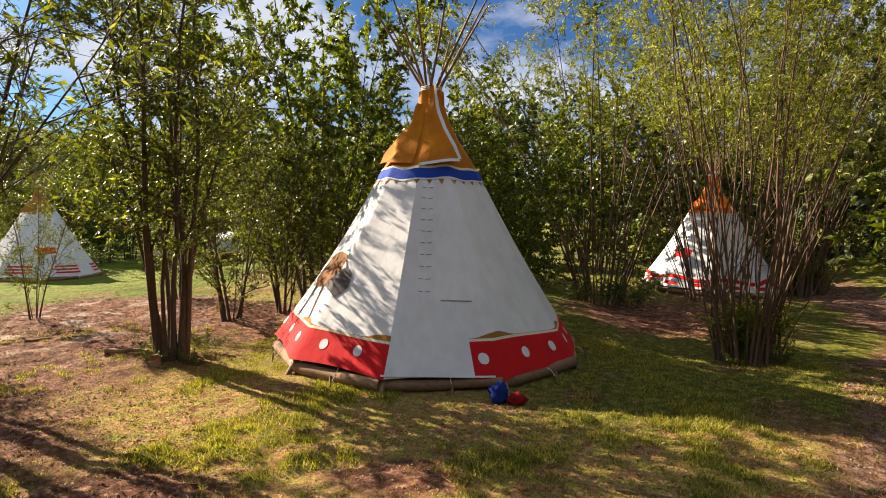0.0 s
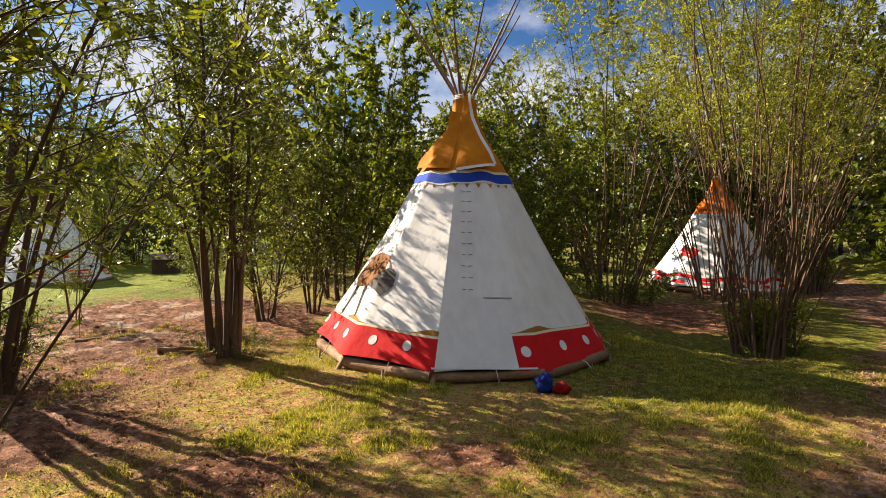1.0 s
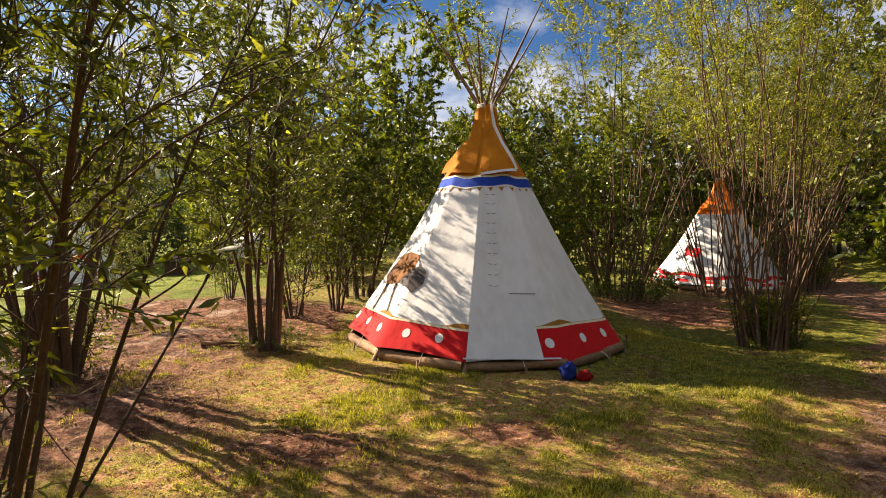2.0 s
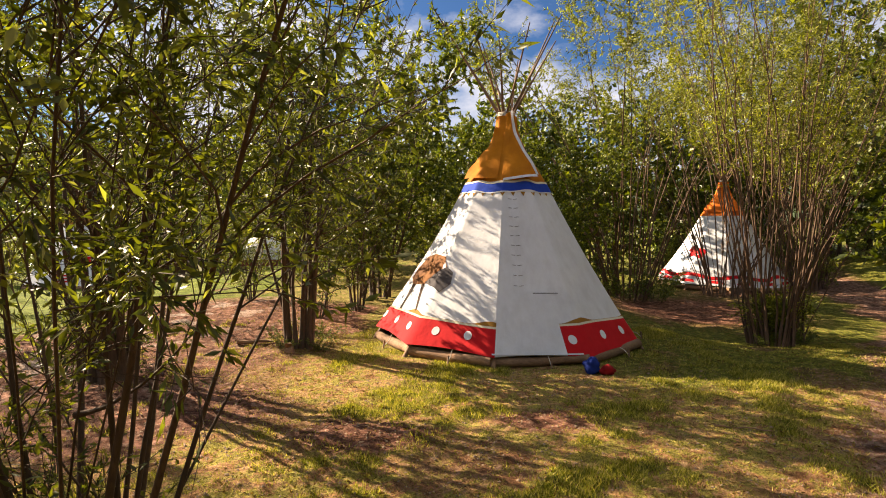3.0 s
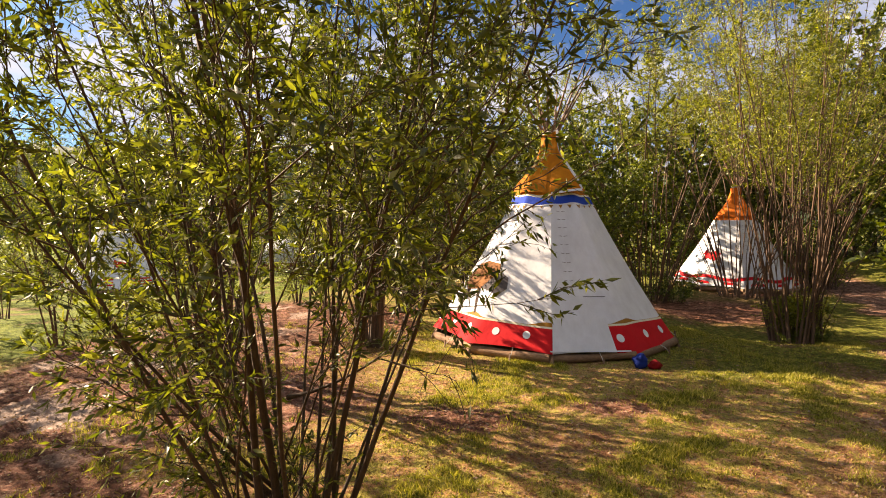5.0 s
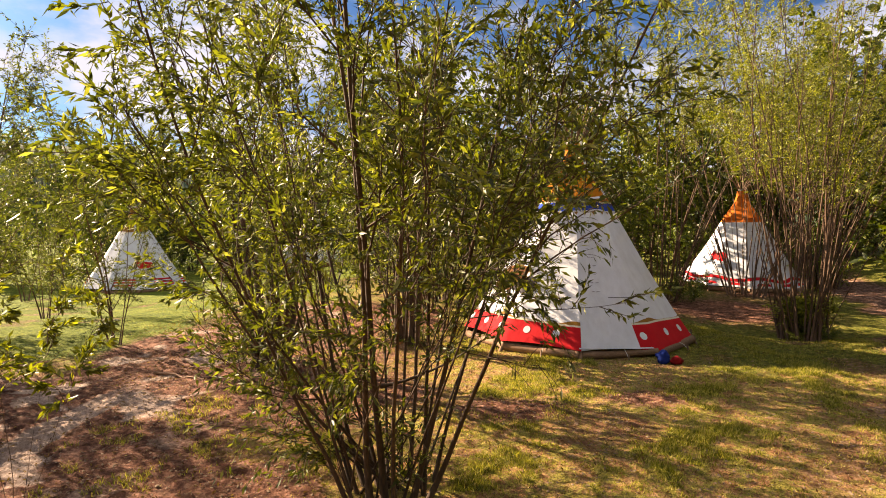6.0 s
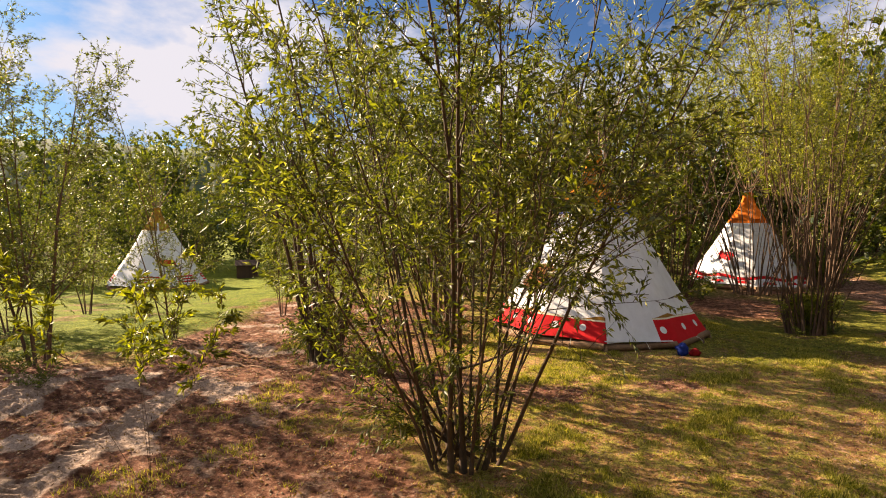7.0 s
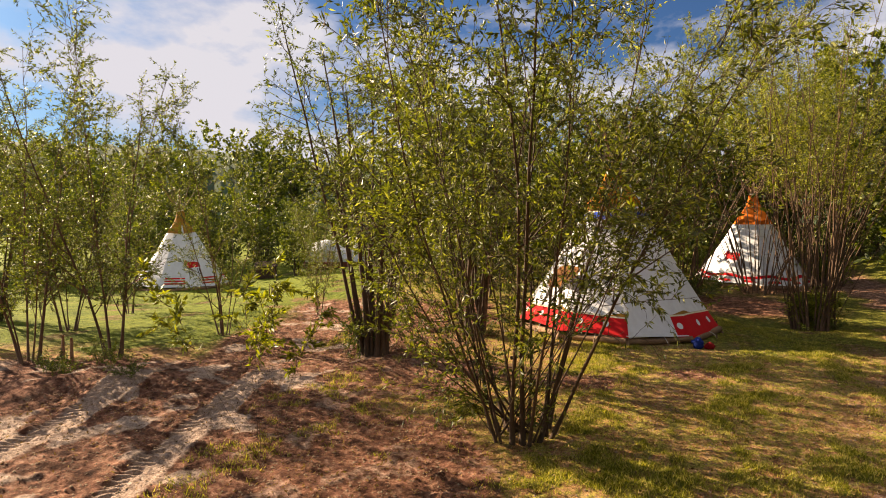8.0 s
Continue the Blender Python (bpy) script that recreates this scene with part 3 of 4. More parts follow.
    for i in range(POLES):
        if i % 2 == 0 or i in (1, 9, 3):
            p = FIRST + 360 / POLES * (i + 0.55)
            x, y, _ = cone_point(p, 0.0, 0.02)
            hx, hy, hz = cone_point(p, 0.23, 0.0)
            v, f = tube([(hx, hy, hz), ((hx + x) / 2, (hy + y) / 2, 0.13), (x, y, 0.05)], [0.007] * 3, 5)
            array_mesh("peg_cord", v, f, ROPE, t, "white cord tied to a peg", True)
            v, f = tube([(x * 1.01, y * 1.01, -0.08), (x, y, 0.14), (x * 0.998, y * 0.998, 0.16)], [0.016, 0.02, 0.015], 6)
            array_mesh("peg", v, f, POLE, t, "wooden ground peg", True)
    rt = random.Random(7)
    for i in range(POLES):
        p = FIRST + 360 / POLES * (i + 0.5)
        x, y = 2.72 * math.cos(radians(p)), 2.72 * math.sin(radians(p))
        v, f = log_piece(1.72, 0.092 + rt.uniform(-0.012, 0.02), rt)
        m = pose(x, y, 0.09, rt.uniform(-2, 2), rt.uniform(-1.5, 1.5), p + 90 + rt.uniform(-3, 3))
        v = np.array([m @ Vector(q) for q in v])
        array_mesh("base_log", v, f, LOG, t, "barked log lying round the foot", True)
    return t


TIPI_AT = (0.0, 11.82)
make_tipi((*TIPI_AT, 0.0), -8.5, "white canvas tipi with ochre cap, blue band and red dotted foot", "main")
make_tipi((10.3, 24.8, ground_z(10.3, 24.8)), -18, "white canvas tipi with orange cap and red painted marks among willows", "red", size=0.95)
make_tipi((-23.6, 29.0, ground_z(-23.6, 29.0)), 37, "white canvas tipi with red shape and striped foot on the lawn", "stripe")


def make_tent(x, y, turn):
    """A white awning tent: a sagging canopy beside a steep peaked end, on a low red-brown deck."""
    t = thing("tent", (x, y, ground_z(x, y)), "white canvas awning tent with peaked end on a red-brown deck", "tent", "", turn)
    bm = bmesh.new()
    bmesh.ops.create_cube(bm, size=1.0)
    for v in bm.verts:
        v.co = Vector((v.co.x * 4.9 - 1.1, v.co.y * 2.8, 0.2 + v.co.z * 0.46))
    bmesh.ops.bevel(bm, geom=bm.edges[:], offset=0.02, segments=1)
    me = bpy.data.meshes.new("deck")
    bm.to_mesh(me)
    bm.free()
    me.materials.append(DECK)
    deck = new("deck", me)
    deck.parent = t
    tagged(deck, "red-brown boarded deck")
    n, m = 16, 10
    verts, faces = [], []
    for i in range(n + 1):
        u = i / n
        ridge = 1.75 + 0.55 * math.sin(math.pi * min(1.0, u * 1.15)) - 0.35 * u
        for j in range(m + 1):
            w = 2 * j / m - 1
            drop = 0.75 * abs(w) ** 1.6
            verts.append((-3.4 + 3.6 * u, 1.3 * w, ridge - drop - 0.05 * math.sin(math.pi * u * 3) * (1 - abs(w))))
    faces = [(i * (m + 1) + j, (i + 1) * (m + 1) + j, (i + 1) * (m + 1) + j + 1, i * (m + 1) + j + 1) for i in range(n) for j in range(m)]
    mesh_object("canopy", verts, faces, CANVAS, t, "white canvas canopy, sagging between its poles")
    side = [(-3.4 + 3.6 * i / n, -1.3 + 0.03 * math.sin(i * 1.7), verts[i * (m + 1)][2] if top else 0.44) for top in (0, 1) for i in range(n + 1)]
    mesh_object("side_wall", side, [(i, i + 1, n + 2 + i, n + 1 + i) for i in range(n)], CANVAS, t, "white canvas side wall")
    k, peak, pf = 12, [], []
    for j in range(9):
        v = j / 8
        rad = 1.15 * (1 - v) ** 1.35 + 0.02
        for i in range(k):
            a = 2 * math.pi * i / k
            peak.append((0.75 + rad * math.cos(a) * 0.85, rad * math.sin(a), 0.44 + 2.75 * v))
    pf = [(j * k + i, j * k + (i + 1) % k, (j + 1) * k + (i + 1) % k, (j + 1) * k + i) for j in range(8) for i in range(k)]
    mesh_object("peaked_end", peak, pf, CANVAS, t, "steep white canvas peak")
    for px, py in ((-3.4, -1.3), (-3.4, 1.3), (-1.6, -1.3), (-1.6, 1.3)):
        v, f = tube([(px, py, 0.4), (px, py, 1.0), (px, py, 1.45)], [0.03, 0.03, 0.025], 7)
        array_mesh("pole", v, f, POLE, t, "", True)
    return t


def make_hut(x, y, turn):
    """A small dark boarded hut with a pitched roof."""
    t = thing("hut", (x, y, ground_z(x, y)), "small dark brown boarded hut with a pitched roof", "hut", "", turn, 0.7)
    rng = random.Random(12)
    for sx in (-1, 1):
        for i in range(9):
            bx = -0.88 + 0.22 * i
            v = [(bx + dx, sx * 0.7 + dy, z) for z in (0.0, 1.35) for dx, dy in ((-0.105, -0.015), (0.105, -0.015), (0.105, 0.015 + rng.uniform(0, 0.01)), (-0.105, 0.015))]
            mesh_object("board", v, [(0, 1, 2, 3), (4, 7, 6, 5), (0, 4, 5, 1), (1, 5, 6, 2), (2, 6, 7, 3), (3, 7, 4, 0)], HUT, t, "", False)
    for sx in (-1, 1):
        v = [(sx * 0.99 + dx, y0, z) for dx in (-0.02, 0.02) for y0, z in ((-0.7, 0), (0.7, 0), (0.7, 1.35), (0, 1.75), (-0.7, 1.35))]
        f = [(0, 1, 2, 3, 4), (9, 8, 7, 6, 5)] + [(i, 5 + i, 5 + (i + 1) % 5, (i + 1) % 5) for i in range(5)]
        mesh_object("gable", v, f, HUT, t, "", False)
    for sy in (-1, 1):
        v = [(x0, sy * y0, z + dz) for dz in (0.0, 0.05) for x0, y0, z in ((-1.15, 0.0, 1.77), (1.15, 0.0, 1.77), (1.15, 0.86, 1.28), (-1.15, 0.86, 1.28))]
        mesh_object("roof_slope", v, [(0, 1, 2, 3), (7, 6, 5, 4), (0, 4, 5, 1), (1, 5, 6, 2), (2, 6, 7, 3), (3, 7, 4, 0)], HUT, t, "", False)
    return t


make_tent(-14.9, 38.8, 6)
make_hut(-19.8, 33.5, 20)


# ---- willows and woods ----
def unit(v):
    return v / (np.linalg.norm(v, axis=-1, keepdims=True) + 1e-9)


def leaves(pos, way, rng, length, width, droop=0.35):
    """Folded pointed leaves, four corners each, at the places given, along the ways given."""
    n = len(pos)
    d = unit(unit(way) + rng.normal(0, 0.55, (n, 3)) + np.array([0, 0, -droop]))
    s = unit(np.cross(d, rng.normal(0, 1, (n, 3))))
    u = np.cross(s, d)
    ln = length * rng.uniform(0.6, 1.25, (n, 1))
    wd = width * rng.uniform(0.7, 1.2, (n, 1))
    mid = pos + d * ln * 0.42 - u * ln * 0.05
    tip = pos + d * ln - u * ln * 0.16
    verts = np.stack([pos, mid + s * wd / 2 + u * wd * 0.18, tip, mid - s * wd / 2 + u * wd * 0.18], 1).reshape(-1, 3)
    i = np.arange(n)[:, None] * 4
    tris = np.concatenate([i + np.array([0, 1, 2]), i + np.array([0, 2, 3])])
    return verts, tris


def limb(start, way, length, rng, n=7, bend=0.25, rise=0.0):
    """A wandering line of n points."""
    pts, d = [np.array(start, float)], unit(np.array(way, float))
    for _ in range(n - 1):
        d = unit(d + rng.normal(0, bend, 3) / n * 2 + np.array([0, 0, rise / n]))
        pts.append(pts[-1] + d * length / (n - 1))
    return np.array(pts)


def on_line(pts, t):
    u = t * (len(pts) - 1)
    i = min(int(u), len(pts) - 2)
    return pts[i] + (pts[i + 1] - pts[i]) * (u - i), unit(pts[i + 1] - pts[i])


def make_willow(seed, label, bark, leaf, stems=8, tall=6.0, lean=(3, 14), ring=0.25, girth=0.05, boughs=9, bough_len=(0.9, 1.9),
                bough_angle=(25, 55), bare_to=0.3, twigs=7, twig_len=0.5, per_twig=14, leaf_size=(0.085, 0.022), spread_out=0.15,
                name="willow_tree", category="tree", droop=0.35, arms=(), heavy=None, shoots=0, bend=0.2, twig_wood=True, rise=0.25):
    """A many-stemmed willow: each stem with its boughs is a part, the leaves are the crown."""
    rng = np.random.RandomState(seed)
    tree = thing(name, (0, 0, 0), label, category)
    at, ways = [], []
    for k in range(stems + len(arms) + shoots):
        a = 2 * np.pi * (k + rng.uniform(-0.35, 0.35)) / stems
        tilt = np.radians(rng.uniform(*lean))
        r0 = ring * np.sqrt(rng.uniform(0.1, 1))
        start = np.array([r0 * np.cos(a), r0 * np.sin(a), -0.12])
        way = np.array([np.sin(tilt) * np.cos(a), np.sin(tilt) * np.sin(a), np.cos(tilt)])
        length = tall * rng.uniform(0.72, 1.05) / max(0.75, np.cos(tilt))
        if heavy:
            length *= 1 - heavy[1] / 2 + heavy[1] * (0.5 + 0.5 * np.cos(a - np.radians(heavy[0])))
        thin = 1.0
        low = k >= stems + len(arms)
        if stems <= k < stems + len(arms):
            thin = arms[k - stems][3]
            start[2] = arms[k - stems][4] if len(arms[k - stems]) > 4 else start[2]
            a, tilt, length = np.radians(arms[k - stems][0]), np.radians(arms[k - stems][1]), arms[k - stems][2]
            way = np.array([np.sin(tilt) * np.cos(a), np.sin(tilt) * np.sin(a), np.cos(tilt)])
        if low:
            a, tilt, length = rng.uniform(0, 2 * np.pi), np.radians(rng.uniform(10, 40)), rng.uniform(0.6, 1.2)
            way = np.array([np.sin(tilt) * np.cos(a), np.sin(tilt) * np.sin(a), np.cos(tilt)])
        line = limb(start, way, length, rng, 11, bend, rise)
        line[:, :2] += (np.linspace(0, 1, 11)[:, None] ** 2) * np.array([np.cos(a), np.sin(a)]) * length * spread_out * rng.uniform(0.3, 1.2)
        g = girth * rng.uniform(0.45, 1.3) * (0.4 if low else 1.0) * (1 - 0.5 * min(1.0, tilt / 0.6))
        radii = g * (1 - 0.82 * np.linspace(0, 1, 11) ** 0.8)
        radii[0] *= 1.35
        pieces = [tube(line, radii, 7)]
        bare = 0.12 if low else bare_to
        arm = stems <= k < stems + len(arms)
        count = (7 if thin > 0.35 else 3) if arm else boughs // 2 if low else boughs
        for b in range(count):
            t = bare + (0.98 - bare) * (b + rng.uniform(0, 0.9)) / count
            p, d = on_line(line, t)
            ang = np.radians(rng.uniform(*bough_angle))
            out = unit(np.cross(d, rng.normal(0, 1, 3)))
            if rng.uniform() < 0.6:
                out = unit(out + 0.9 * np.array([np.cos(a), np.sin(a), 0]))
            blen = rng.uniform(*bough_len) * (1.15 - 0.55 * t) * (0.45 if low else 0.7 if arm else 1.0)
            bl = limb(p, d * np.cos(ang) + out * np.sin(ang), blen, rng, 6, 0.35, 0.3)
            br = max(0.006, g * (1 - 0.8 * t) * 0.5)
            pieces.append(tube(bl, br * (1 - 0.75 * np.linspace(0, 1, 6)), 4, False))
            for w in range(twigs):
                tt = 0.2 + 0.8 * (w + rng.uniform(0, 1)) / twigs
                q, e = on_line(bl, min(tt, 0.999))
                tw = limb(q, unit(e + rng.normal(0, 0.6, 3)), twig_len * rng.uniform(0.6, 1.3), rng, 4, 0.5, -0.1)
                if twig_wood:
                    pieces.append(tube(tw, np.array([0.0045, 0.0035, 0.0025, 0.0012]), 3, False))
                m = int(per_twig * rng.uniform(0.7, 1.3) * (0.8 * thin if arm else 1.0 if not heavy else max(0.15, 0.75 + heavy[1] * 1.3 * np.cos(a - np.radians(heavy[0])))))
                for x in rng.uniform(0.1, 1.0, m):
                    c, f = on_line(tw, min(x, 0.999))
                    at.append(c)
                    ways.append(f)
        m = int(per_twig * 1.5)
        for x in rng.uniform(max(0.55, bare_to), 1.0, m):
            c, f = on_line(line, min(x, 0.999))
            at.append(c)
            ways.append(f)
        v, f = joined(pieces)
        array_mesh("stem", v, f, bark, tree, smooth=True)
    at, ways = np.array(at), np.array(ways)
    v, f = leaves(at + rng.normal(0, 0.012, at.shape), ways, rng, *leaf_size, droop)
    crown = array_mesh("crown", v, f, leaf, tree, "many narrow willow leaves")
    tagged(crown, kind="stuff")
    return tree


def place(tree, x, y, turn=0.0, size=1.0, sink=0.0):
    tree.matrix_basis = pose(x, y, ground_z(x, y) - sink, 0, 0, turn) @ Matrix.Scale(size, 4)
    return tree


def again(tree, x, y, turn, size, label=""):
    ob = copy_thing(tree, pose(x, y, ground_z(x, y), 0, 0, turn))
    ob.scale = (size, size, size * (0.92 + 0.16 * ((x * 7.3 + y * 3.1) % 1.0)))
    return tagged(ob, label)


NEAR = "many-stemmed willow fanning from one stool, thick with sunlit leaves"
# the spreading willow that the camera passes
place(make_willow(11, NEAR, BARK, LEAF, stems=20, tall=6.9, lean=(3, 33), ring=0.5, girth=0.04, boughs=13, bough_len=(0.9, 2.1),
                    bough_angle=(25, 62), bare_to=0.36, twigs=8, twig_len=0.52, per_twig=20, leaf_size=(0.098, 0.027), spread_out=0.06, heavy=(-125, 0.34), shoots=2, bend=0.2, rise=0.6,
                    arms=((172, 60, 3.1, 0.6), (190, 64, 2.8, 0.6), (150, 52, 3.2, 0.6), (178, 44, 4.6, 1.3), (212, 46, 4.6, 1.3), (238, 42, 4.6, 1.3), (-98, 38, 4.4, 1.2), (-18, 78, 1.7, 0.1, 1.1), (-36, 36, 4.9, 1.2), (-28, 31, 5.2, 1.2),
                          (-45, 38, 4.6, 0.9), (-65, 40, 4.4, 1.0))), -3.42, 3.12, 0)
# the upright clump beside the churned yard
willow_yard = place(make_willow(23, "tall willow clump with dark stems beside churned earth", BARK, LEAF, stems=13, tall=7.2, lean=(1, 15), ring=0.30, girth=0.085, heavy=(115, 0.45),
                    boughs=12, bough_len=(0.7, 1.7), bough_angle=(40, 78), bare_to=0.42, twigs=8, twig_len=0.5, per_twig=12, leaf_size=(0.10, 0.030), shoots=5), -6.6, 7.8, 40)
# the clump in front of the tipi's lit side
place(make_willow(31, "upright willow clump with bare dark stems and leafy crown", BARK, LEAF, stems=11, tall=7.4, lean=(1, 7.5), ring=0.24, girth=0.06, bend=0.34,
                     boughs=15, bough_len=(0.55, 1.3), bough_angle=(30, 72), bare_to=0.30, twigs=8, twig_len=0.52, per_twig=19, leaf_size=(0.10, 0.038), spread_out=0.09), -4.2, 10.1, 0)
willow_thin = place(make_willow(37, "slender willow clump behind the front one", BARK, LEAF, stems=8, tall=5.7, lean=(2, 15), ring=0.25, girth=0.036,
                    boughs=12, bough_len=(0.6, 1.5), bough_angle=(25, 70), bare_to=0.10, twigs=7, twig_len=0.45, per_twig=10, leaf_size=(0.10, 0.036)), -4.9, 13.6, 130)
again(willow_thin, -4.1, 14.8, 210, 0.95, "slender willow clump near the tipi")
again(willow_thin, -8.2, 16.8, 20, 0.7, "leafy willow clump beside the lawn")
again(willow_thin, -1.6, 19.3, 100, 1.15, "leafy willow clump behind the tipi")
# the feathery willow with straight stems beside the far tipi
willow_pale = place(make_willow(47, "feathery willow of many thin straight stems, pale yellow-green", BARK_RED, LEAF_PALE, stems=48, tall=10.4, lean=(0, 17), ring=0.6, girth=0.027, bend=0.3,
                    boughs=10, bough_len=(0.9, 2.1), bough_angle=(10, 36), bare_to=0.40, twigs=6, twig_len=0.42, per_twig=17, leaf_size=(0.10, 0.024), spread_out=0.13, twig_wood=False, shoots=14, heavy=(175, 0.26)), 6.5, 12.9, 0)
# the red-stemmed willow behind the tipi
willow_red = place(make_willow(59, "willow with many bare reddish stems and high yellow-green crown", BARK_RED, LEAF_PALE, stems=30, tall=11.2, lean=(2, 28), ring=0.9, girth=0.042, bend=0.3,
                   boughs=7, bough_len=(1.0, 2.0), bough_angle=(15, 55), bare_to=0.76, twigs=7, twig_len=0.6, per_twig=24, leaf_size=(0.12, 0.034), spread_out=0.26), 4.9, 20.2, 0)
# woodland trees of the background
wood_tree = place(make_willow(71, "dark green woodland tree with many stems", BARK, LEAF_DARK, stems=9, tall=8.6, lean=(1, 20), ring=0.6, girth=0.08, boughs=12,
                  bough_len=(1.3, 2.9), bough_angle=(35, 75), bare_to=0.08, twigs=6, twig_len=0.75, per_twig=10, leaf_size=(0.28, 0.165), spread_out=0.10, name="woodland_tree",
                  twig_wood=False), 0.8, 24.8, 0)
bush = place(make_willow(83, "leafy green bush at the edge of the wood", BARK, LEAF_DARK, stems=10, tall=2.8, lean=(5, 45), ring=0.5, girth=0.024, boughs=6,
             bough_len=(0.5, 1.1), bough_angle=(30, 70), bare_to=0.05, twigs=5, twig_len=0.42, per_twig=8, leaf_size=(0.18, 0.095), name="bush", category="bush",
             twig_wood=False), 8.5, 29.5, 0)

# the leafy round-crowned trees close behind the tipi
tree_leafy = place(make_willow(113, "leafy tree with a dense dark green crown", BARK, LEAF_MID, stems=9, tall=8.3, lean=(1, 22), ring=0.4, girth=0.07, boughs=16, bough_len=(1.0, 2.3),
                   bough_angle=(35, 75), bare_to=0.14, twigs=7, twig_len=0.6, per_twig=42, leaf_size=(0.14, 0.068), spread_out=0.10, name="broadleaf_tree", twig_wood=False), -4.1, 17.4, 0, 1.14)
again(tree_leafy, 1.3, 16.1, 80, 0.66, "leafy tree with a round green crown behind the tipi")
again(tree_leafy, -2.2, 22.8, 200, 0.95, "leafy tree with a dense green crown at the wood's edge")
again(tree_leafy, -7.4, 23.5, 310, 0.6, "leafy tree with a dense green crown beside the lawn")

rows = random.Random(5)
for x, y, s in ((6.5, 30.5, 1.1), (10.5, 33.0, 1.1), (15.5, 32.0, 1.0), (20.5, 31.0, 1.0), (17.8, 29.0, 1.2), (13.8, 16.8, 1.15), (24.5, 26.0, 0.9), (22.0, 20.5, 0.8),
                (-7.5, 29.0, 0.8), (-11.5, 33.0, 0.8), (13.5, 38.0, 1.2), (2.0, 34.0, 1.0), (-4.0, 36.5, 1.05), (26.5, 35.0, 1.2), (19.0, 40.0, 1.3), (7.5, 39.0, 1.25),
                (-9.5, 40.0, 1.0), (-20.0, 44.0, 0.75), (-26.0, 40.0, 0.7), (-31.0, 36.0, 0.75), (-35.0, 30.0, 0.75), (-38.0, 22.0, 0.8), (30.0, 27.0, 1.0), (-14.5, 46.0, 0.9),
                (-29.5, 33.5, 0.55), (-25.5, 36.5, 0.6), (-21.5, 37.5, 0.6), (-18.0, 34.5, 0.5), (-33.0, 29.5, 0.55), (-29.0, 38.0, 0.7), (-42.0, 45.0, 1.4), (-34.0, 48.0, 1.35), (-25.5, 52.0, 1.45), (-18.0, 54.0, 1.4), (-50.0, 38.0, 1.4), (-30.0, 57.0, 1.55), (-44.0, 54.0, 1.5), (-11.0, 55.0, 1.4)):
    again(wood_tree, x + rows.uniform(-0.5, 0.5), y + rows.uniform(-0.5, 0.5), rows.uniform(0, 360), s)
PALE = "tall willow with bare reddish stems in the wood"
for x, y, s in ((9.0, 21.5, 0.9), (13.2, 23.2, 1.15)):
    again(willow_red if x < 12 else willow_pale, x, y, rows.uniform(0, 360), s, PALE)
for x, y, s in ((2.9, 22.0, 0.9), (7.2, 23.0, 0.3), (13.9, 28.5, 0.9), (17.8, 26.4, 0.8), (-1.0, 24.0, 0.9), (-6.0, 24.0, 0.8), (-9.0, 26.5, 0.7), (21.0, 26.0, 1.0), (10.8, 30.5, 1.1),
                (-23.5, 31.0, 0.8), (-27.5, 28.0, 0.9), (-30.5, 24.0, 0.8), (16.0, 29.0, 1.1), (-3.0, 27.5, 1.1), (19.0, 22.5, 0.7)):
    again(bush, x, y, rows.uniform(0, 360), s)
willow_lawn = place(make_willow(101, "tall thin willow with fine leaves beside the fence posts", BARK_BROWN, LEAF, stems=5, tall=8.6, lean=(1, 13), ring=0.22, girth=0.034,
                    boughs=20, bough_len=(0.8, 1.7), bough_angle=(30, 65), bare_to=0.14, twigs=8, twig_len=0.5, per_twig=20, leaf_size=(0.085, 0.028)), -12.7, 7.2, 0)
for x, y, s in ((-8.0, 22.0, 0.65), (-25.5, 23.0, 0.7), (-11.3, 9.8, 0.75), (-16.5, 10.5, 0.9), (-18.0, 15.5, 0.7), (-14.4, 6.7, 0.95), (-13.5, 26.0, 0.65), (-9.6, 13.2, 0.55)):
    again(willow_lawn, x, y, rows.uniform(0, 360), s, "thin young willow on the lawn")


# ---- wooded hills far off ----
def make_hill():
    rng = np.random.RandomState(4)
    n, rows_n = 700, 12
    ang = np.linspace(radians(40), radians(195), n)
    verts, tris = [], []
    for j in range(rows_n):
        v = j / (rows_n - 1)
        for i, a in enumerate(ang):
            ridge = 30 + 6 * math.sin(3.1 * a + 0.6) + 2 * math.sin(7 * a)
            d = 190 + 90 * v
            crest = ridge * math.sin(v * math.pi / 2)
            crest += (0.3 + 0.9 * v) * (rng.uniform(-0.5, 0.5) + float(wave(a * 260, d, 0.5, 21)) + 0.7 * float(wave(a * 260, d, 1.3, 22)))
            verts.append((d * math.cos(a), d * math.sin(a), crest - 1.0 * (1 - v)))
    for j in range(rows_n - 1):
        for i in range(n - 1):
            p = j * n + i
            tris += [(p, p + 1, p + n + 1), (p, p + n + 1, p + n)]
    ob = array_mesh("hill", np.array(verts), np.array(tris), HILL, smooth=True)
    tagged(ob, "distant wooded hill, dark green", "hill", kind="structure")


def hill_material():
    m, nt, out = blank("far_woodland")
    col = ramp(nt, noise_of(nt, 0.3, 8, 0.75), [(0.3, (0.022, 0.045, 0.022)), (0.7, (0.06, 0.095, 0.035))])
    b = node(nt, "BsdfPrincipled", Roughness=1.0)
    nt.links.new(col, b.inputs["Base Color"])
    nt.links.new(b.outputs["BSDF"], out.inputs["Surface"])
    return m


HILL = hill_material()
make_hill()


